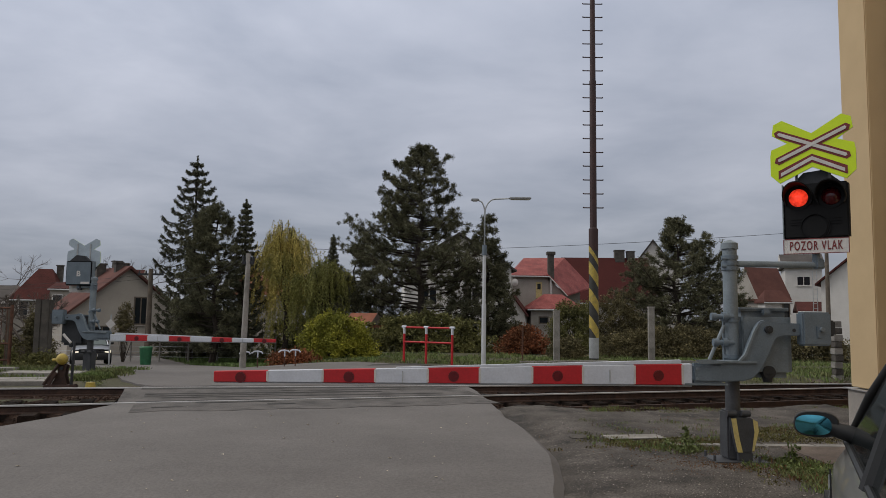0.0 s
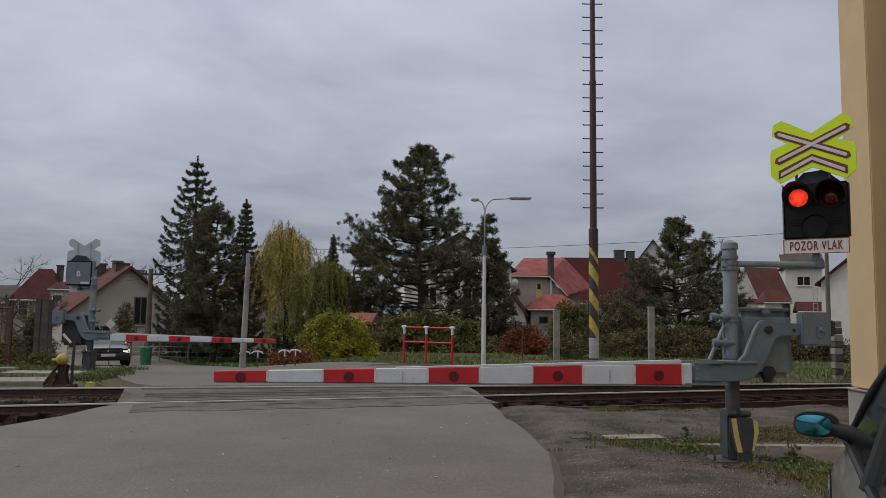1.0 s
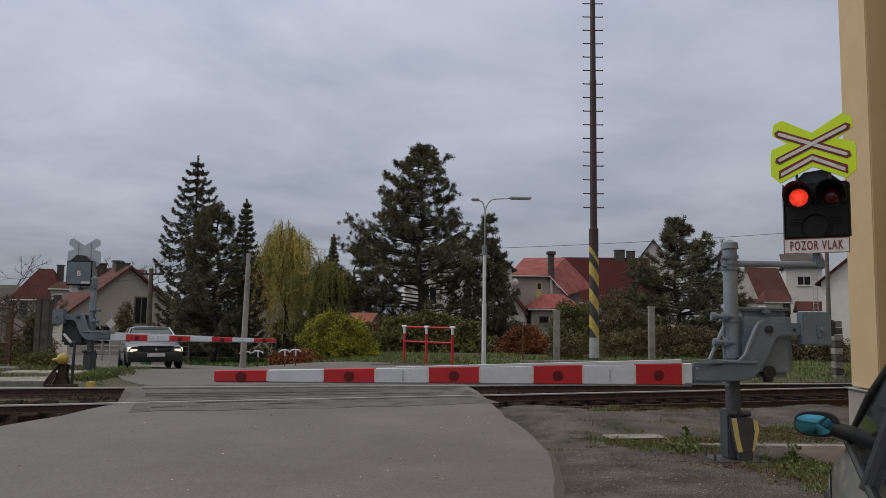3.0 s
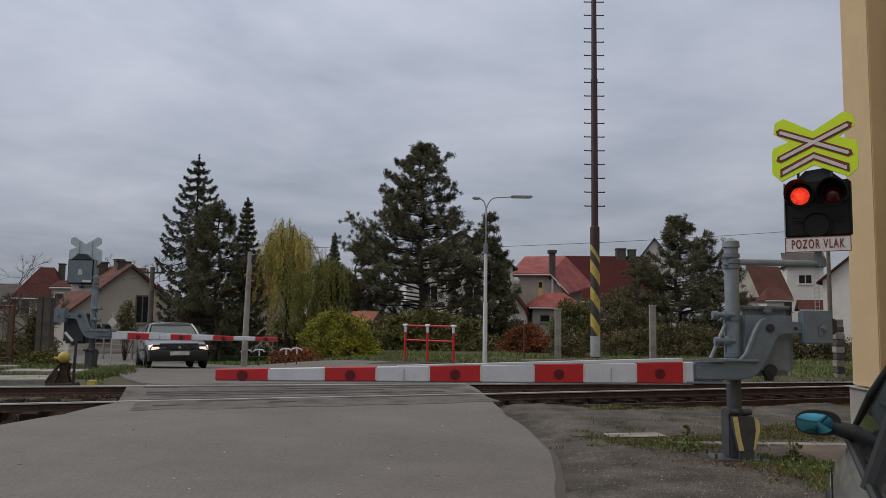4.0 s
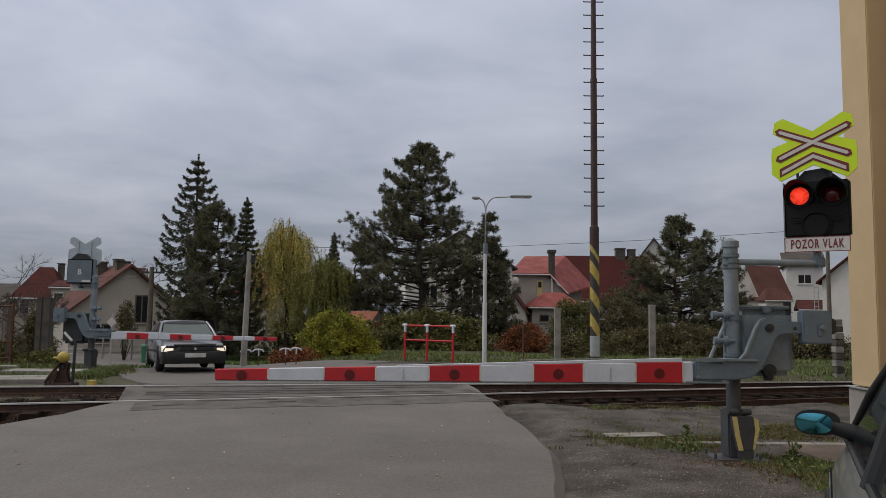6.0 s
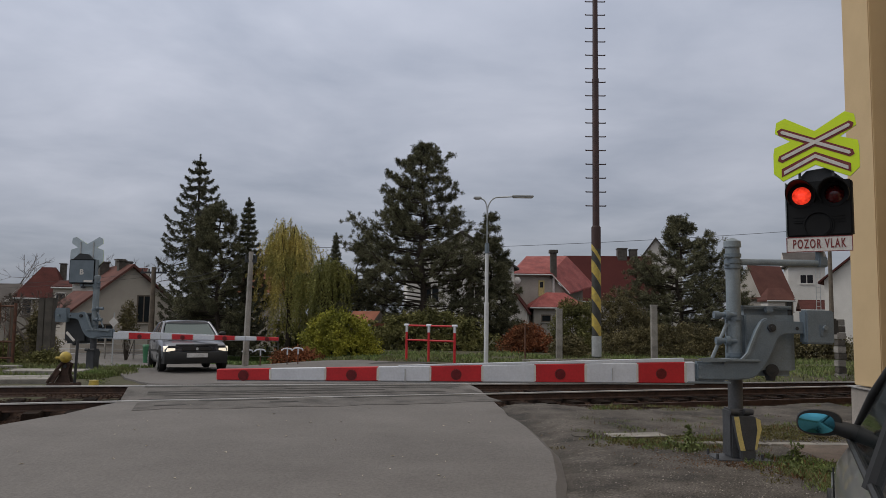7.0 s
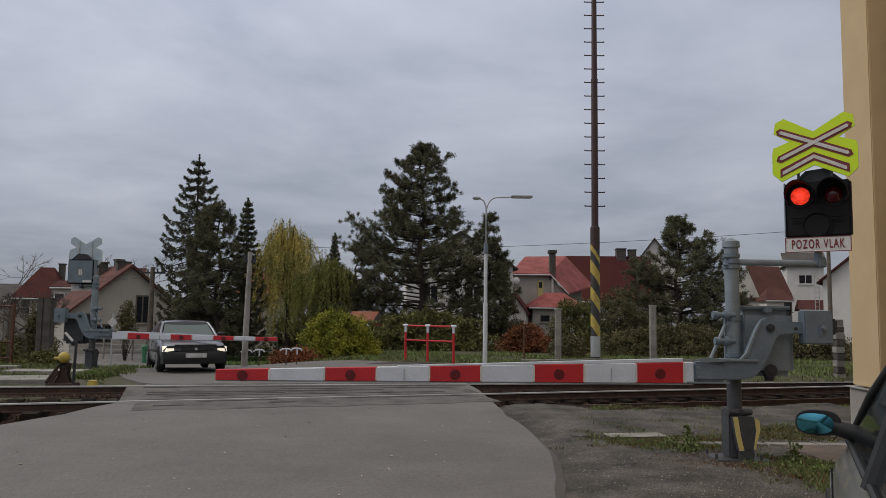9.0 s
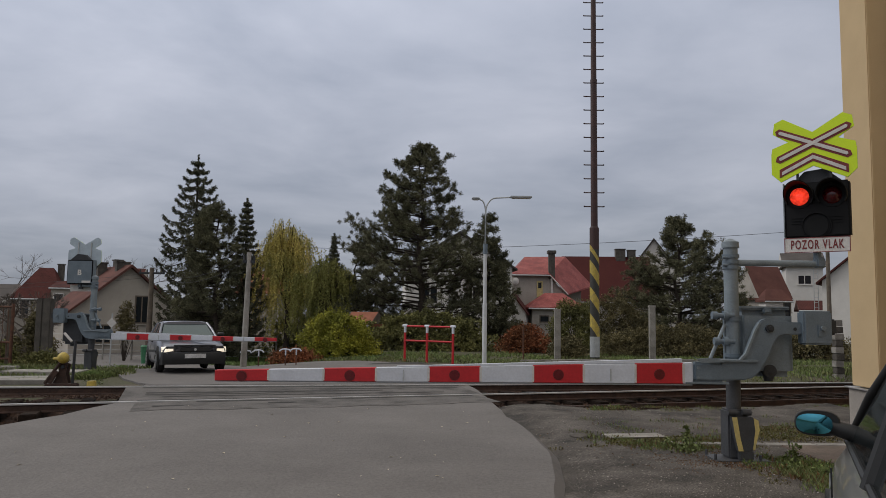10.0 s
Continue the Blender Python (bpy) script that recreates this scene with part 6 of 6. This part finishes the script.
bush("hedge", -15.9, 28.5, 1.7, 0.6, 1.5, LEAF_OLIVE, 103, "brown leafless hedge behind the gate", "hedge", n=300, per=26, leaf=0.045)
# garden fence of posts and wire behind the road
fn = thing("garden_fence", pose(-15.0, 41.0, 0), "grey post and wire garden fence", "fence")
for k in range(9):
    x = -7.0 + 1.6 * k
    z = lie(-15 + x, 41)
    part("post", R((x, 0, z - 0.1), (x, 0, z + 1.5), 0.05, seg=8), CONCRETE, fn)
for q in range(5):
    part("wire", R((-7.0, 0, lie(-15, 41) + 0.3 + 0.28 * q), (5.8, 0, lie(-15, 41) + 0.3 + 0.28 * q), 0.010, seg=4), GALV, fn)
t = thing("rusty_post", pose(2.95, 27.0, 0), "thin rusty fence stake", "post")
part("stake", R((0, 0, -0.1), (0, 0, 1.25), 0.03, seg=8), RUST, t)
# back of a diamond sign, green bin
t = thing("diamond_sign", pose(-13.4, 29.9, lie(-13.4, 29.9)), "grey back of a diamond road sign on a pole", "road sign")
part("pole", R((0, 0, -0.1), (0, 0, 2.1), 0.03, seg=8), GALV, t)
part("plate", slab([(0, 1.52), (0.20, 1.72), (0, 1.92), (-0.20, 1.72)], -0.05, -0.035), SIGN_WHITE, t)
t = thing("waste_bin", pose(-14.6, 36.6, lie(-14.6, 36.6)), "green plastic waste bin by the fence", "bin")
part("tub", R((0, 0, 0), (0, 0, 0.85), 0.24, 0.3, seg=16), BIN_GREEN, t)
part("lid", R((0, 0, 0.85), (0, 0, 0.93), 0.32, 0.28, seg=16), BIN_GREEN, t)
# satellite dish on the red-roofed house
t = thing("satellite_dish", pose(6.05, 61.02, 4.5, 90, 0, 20), "white satellite dish on the house wall", "dish")
bm = bmesh.new()
bmesh.ops.create_cone(bm, cap_ends=True, segments=20, radius1=0.30, radius2=0.08, depth=0.12)
part("bowl", bm, SIGN_WHITE, t)
part("bracket", R((0, 0, -0.4), (0, 0, 0), 0.04, seg=8), GALV, t)

# patches, litter and grass
for x, y, a, b, s in ((-1.3, 24.2, 1.3, 0.5, 4),):
    n = 26
    vs = []
    for k in range(n):
        q = 2 * math.pi * k / n
        w = 0.75 + 0.5 * noise.noise((math.cos(q) * 2 + s * 7, math.sin(q) * 2, s))
        px, py = x + math.cos(q) * a * w, y + 0.3 * math.cos(q) * a * w + math.sin(q) * b * w
        vs.append((px, py, level(px, py) + 0.017))
    tagged(raw("asphalt_patch", vs, [tuple(range(n))], ASPHALT_PATCH), "darker mended patch in the asphalt", "road patch", kind="structure")
rg = random.Random(8)
verts, faces = [], []
for k in range(60):
    x, y = rg.uniform(-4.8, 0.9), rg.uniform(6.0, 12.8)
    r = rg.uniform(0.008, 0.03)
    i, q = len(verts), rg.uniform(0, 3)
    z = level(x, y) + 0.016
    verts += [(x + r * math.cos(q), y + r * math.sin(q), z), (x - 0.5 * r * math.sin(q), y + 0.5 * r * math.cos(q), z + 0.006), (x - r * math.cos(q), y - r * math.sin(q), z), (x + 0.5 * r * math.sin(q), y - 0.5 * r * math.cos(q), z + 0.008)]
    faces.append((i, i + 1, i + 2, i + 3))
tagged(raw("fallen_leaves", verts, faces, SPECK), "a few pale fallen leaves on the asphalt", "leaves", kind="stuff")


rg = random.Random(18)
verts, faces = [], []
for k in range(1700):
    x, y = rg.uniform(1.3, 4.6), rg.triangular(6.2, 12.3, 7.4)
    if beyond_edge(x, y) < 0.05 or noise.noise((x * 1.1, y * 1.1, 9)) < -0.05 and rg.random() < 0.8:
        continue
    a = rg.uniform(0.003, 0.010)
    i, q, z = len(verts), rg.uniform(0, 6.28), level(x, y) + 0.002 - gutter_dip(x, y)
    for j in range(5):
        w = a * rg.uniform(0.7, 1.3)
        verts.append((x + w * math.cos(q + j * 1.2566), y + w * math.sin(q + j * 1.2566), z))
    verts.append((x + rg.uniform(-0.3, 0.3) * a, y + rg.uniform(-0.3, 0.3) * a, z + 0.9 * a))
    faces += [(i + j, i + (j + 1) % 5, i + 5) for j in range(5)]
tagged(raw("pale_pebbles", verts, faces, PEBBLE), "pale crushed stones strewn over the verge", "pebbles", kind="stuff")


def tufts(name, spots, mat, seed, label, tall=0.12, wide=0.008):
    """Blades of grass at the spots (x, y, radius, blades)."""
    g = random.Random(seed)
    vs, fs = [], []
    for x, y, r, n in spots:
        for _ in range(n):
            a, q = g.uniform(0, 6.28), r * math.sqrt(g.random())
            px, py = x + q * math.cos(a), y + q * math.sin(a)
            z = lie(px, py)
            if px > 0.9 and py < 13.5 and track_su(px, py)[1] < -1.5:
                z = max(z, level(px, py) - 0.004 - gutter_dip(px, py))
            h, b = tall * g.uniform(0.4, 1.4), g.uniform(0, 6.28)
            w, lean = wide * g.uniform(0.7, 1.5), h * g.uniform(0.1, 0.9)
            i = len(vs)
            c, s = math.cos(b), math.sin(b)
            vs += [(px - s * w, py + c * w, z), (px + s * w, py - c * w, z), (px + c * lean * 0.4 + s * w * 0.6, py + s * lean * 0.4 - c * w * 0.6, z + h * 0.65), (px + c * lean, py + s * lean, z + h)]
            fs += [(i, i + 1, i + 2), (i, i + 2, i + 3)]
    return tagged(raw(name, vs, fs, mat), label, "grass", kind="stuff")


g = random.Random(21)
spots = []
for k in range(26):
    spots.append((g.gauss(2.95, 0.3), g.gauss(9.35, 0.22), 0.07, 26))
for k in range(40):
    spots.append((g.uniform(1.9, 3.9), g.gauss(9.9, 0.35), 0.10, 14))
for k in range(60):
    spots.append((g.gauss(4.05, 0.26), g.gauss(7.8, 0.35), 0.14, 70))
for k in range(60):
    s = g.uniform(1.9, 10)
    spots.append((*track_xy(s, g.uniform(-3.0, -2.1)), 0.12, 26))
for k in range(26):
    spots.append((g.uniform(2.2, 5.5), g.uniform(10.3, 12.4), 0.12, 16))
tufts("verge_grass", [(x, y, r * 1.3, int(n * 1.6)) for x, y, r, n in spots], GRASS, 5, "ragged grass and weeds on the verge", tall=0.042, wide=0.004)
moss = []
for k in range(150):
    moss.append((g.gauss(3.1, 0.55), g.gauss(9.75, 0.22), 0.13, 46))
for k in range(120):
    moss.append((g.uniform(4.3, 5.4), g.uniform(9.9, 11.2), 0.16, 40))
for k in range(90):
    moss.append((g.gauss(4.1, 0.25), g.gauss(7.85, 0.4), 0.14, 50))
for k in range(70):
    moss.append((*track_xy(g.uniform(1.9, 9), g.gauss(-2.35, 0.12)), 0.10, 40))
tufts("verge_moss", moss, MOSS, 12, "low green-brown moss and grass on the verge", tall=0.022, wide=0.008)
tufts("verge_straw", [(x + g.uniform(-0.2, 0.2), y + g.uniform(-0.2, 0.2), r * 1.2, n // 5) for x, y, r, n in spots], DRY, 6, "dry brown stalks on the verge", tall=0.05, wide=0.005)
tufts("fallen_leaf_litter", [(g.gauss(3.4, 0.42), g.gauss(8.45, 0.28), 0.16, 22) for k in range(110)] + [(g.gauss(2.7, 0.35), g.gauss(9.4, 0.3), 0.16, 16) for k in range(30)] + [(g.uniform(1.3, 5), g.uniform(8.5, 12.5), 0.3, 5) for k in range(90)], DRY, 7, "brown dead leaves trodden into the gravel", tall=0.010, wide=0.010)
spots = []
for k in range(500):
    x, y = g.uniform(-15, 16), g.uniform(18.5, 32)
    if -9.3 < x + (y - 20) * 0.6 and x < 1.4 and y < 25.5 - 0.2 * x and x > -9.0 - (y - 20) * 0.75 or (x < -5.2 - (y - 27) * 0.66 + 0.3 and x > -9.0 - (y - 20) * 0.75):
        continue
    spots.append((x, y, 0.6, 110))
for k in range(90):
    spots.append((g.uniform(-16, -8.3), g.uniform(16.5, 21.5), 0.4, 80))
for k in range(60):
    spots.append((g.uniform(-8.9, -8.2), g.uniform(17.5, 19.8), 0.2, 70))
tufts("meadow_grass", spots, GRASS, 9, "rough green grass beyond the track", tall=0.11, wide=0.012)
spots = []
for k in range(1300):
    x, y = g.uniform(-20, -4), g.uniform(27, 46)
    if x < -4.6 - (y - 27) * 0.66 and x > -9.0 - (y - 20) * 0.75:
        continue
    spots.append((x, y, 0.8, 70))
tufts("lawn_grass", spots, LAWN, 10, "green lawn beside the side road", tall=0.16, wide=0.02)

for x, y, r, h, sd in ((3.08, 9.25, 0.16, 0.22, 201), (2.85, 9.4, 0.12, 0.14, 202), (3.15, 9.62, 0.06, 0.42, 203), (3.88, 8.25, 0.09, 0.34, 204), (4.0, 7.75, 0.24, 0.13, 205), (3.78, 8.0, 0.2, 0.10, 208), (4.15, 7.45, 0.25, 0.12, 210), (2.95, 9.05, 0.2, 0.10, 209), (-8.3, 18.6, 0.3, 0.3, 206), (-7.6, 16.3, 0.3, 0.14, 207)):
    bush("weed", x, y, r, r, h, WEED, sd, "green leafy weed growing on the verge", "weed", n=26, per=9, leaf=0.022)
bare_tree(-14.9, 25.2, -0.35, 2.4, 1, 301, "bare thorny shrub beside the gate")
bare_tree(-13.9, 24.6, -0.3, 2.0, 1, 302, "bare twiggy shrub beside the gate")
bare_tree(-24.5, 44.0, -1.2, 3.4, 1, 303, "bare garden tree before the houses")

for x, y, r, sd in ((1.85, 10.1, 0.13, 1), (2.6, 11.0, 0.05, 2)):
    bm = bmesh.new()
    bmesh.ops.create_icosphere(bm, subdivisions=2, radius=r)
    for v in bm.verts:
        v.co *= 1 + 0.35 * noise.noise((v.co.x * 9 + sd, v.co.y * 9, v.co.z * 9))
        v.co.z *= 0.22
    t = tagged(link_mesh("flat_stone", bm, CONCRETE_DARK, smooth=True), "flat grey stone lying in the gravel", "stone", group="flat stones in the gravel")
    t.location = (x, y, level(x, y) + 0.008)

kb = thing("garden_kerb", pose(7.6, 26.6, 0, 0, 0, 12), "low grey concrete kerb before the garden", "kerb", kind="structure")
for k in range(9):
    part("kerb_stone", B(-5.0 + 1.1 * k, -3.92 + 1.1 * k, -0.08, 0.08, -0.15, 0.10 + 0.01 * (k % 3), 0.015), CONCRETE, kb)

# ---------------------------------------------------------------- what moves
CAR_LINE = [(0.0, -15.95, 33.8), (0.5, -14.7, 31.9), (1.0, -13.35, 29.7), (1.5, -11.95, 27.6), (2.0, -10.75, 25.75), (2.5, -9.68, 24.15), (3.2, -8.50, 22.4), (4.0, -7.43, 20.9), (4.5, -6.88, 20.0), (5.0, -6.53, 19.4), (5.5, -6.39, 19.15), (6.2, -6.37, 19.1), (10.0, -6.37, 19.1)]
CHANGES = [0.10, 0.61, 1.11, 1.62, 2.15, 2.67, 3.18, 3.69, 4.19, 4.70, 5.21, 5.72, 6.24, 6.76, 7.27, 7.77, 8.28, 8.82, 9.32, 9.83]


def motions():
    rows = []
    for t, x, y in CAR_LINE:
        # the rows give the middle of the front; the body's middle follows half a length behind
        cx, cy = x - 0.454 * 2.1, y + 0.891 * 2.1
        z0 = level(cx + 0.454 * 1.2, cy - 0.891 * 1.2)
        z1 = level(cx - 0.454 * 1.2, cy + 0.891 * 1.2)
        rows.append((t, pose(cx, cy, (z0 + z1) / 2 + 0.012, 0, 0, CAR_TURN) @ pose(0, 0, 0, -math.degrees(math.atan2(z0 - z1, 2.4)))))
    walk(moving_car, rows)
    # the wheels roll as far as the car goes
    run, marks = 0.0, [(0.0, 0.0)]
    for (t0, x0, y0), (t1, x1, y1) in zip(CAR_LINE, CAR_LINE[1:]):
        run += math.hypot(x1 - x0, y1 - y0)
        marks.append((t1, run))
    for wheel_ob in [o for o in moving_car.children if o.type == "EMPTY"]:
        home = wheel_ob.location.copy()
        wheel_rows = []
        for k in range(0, 96):
            t = k * 2 / 30
            for (t0, r0), (t1, r1) in zip(marks, marks[1:]):
                if t0 <= t <= t1:
                    turn = (r0 + (r1 - r0) * (t - t0) / (t1 - t0)) / 0.295
            wheel_rows.append((t, pose(*home, math.degrees(turn))))
        wheel_rows.append((10.0, pose(*home, math.degrees(run / 0.295))))
        walk(wheel_ob, wheel_rows)
    for lamps in (near_lamps, far_lamps):
        for k, lamp in enumerate(lamps):
            home = lamp.matrix_basis.copy()
            angle = 0 if k == 0 else 180
            lamp_rows = [(0.0, home @ pose(0, 0, 0, 0, 0, angle))]
            for c in CHANGES:
                first = round((c - 0.05) * 30) / 30
                for i in range(4):
                    lamp_rows.append((first + i / 30, home @ pose(0, 0, 0, 0, 0, angle + 60 * i)))
                angle += 180
            lamp_rows.append((10.0, home @ pose(0, 0, 0, 0, 0, angle)))
            walk(lamp, lamp_rows)


motions()
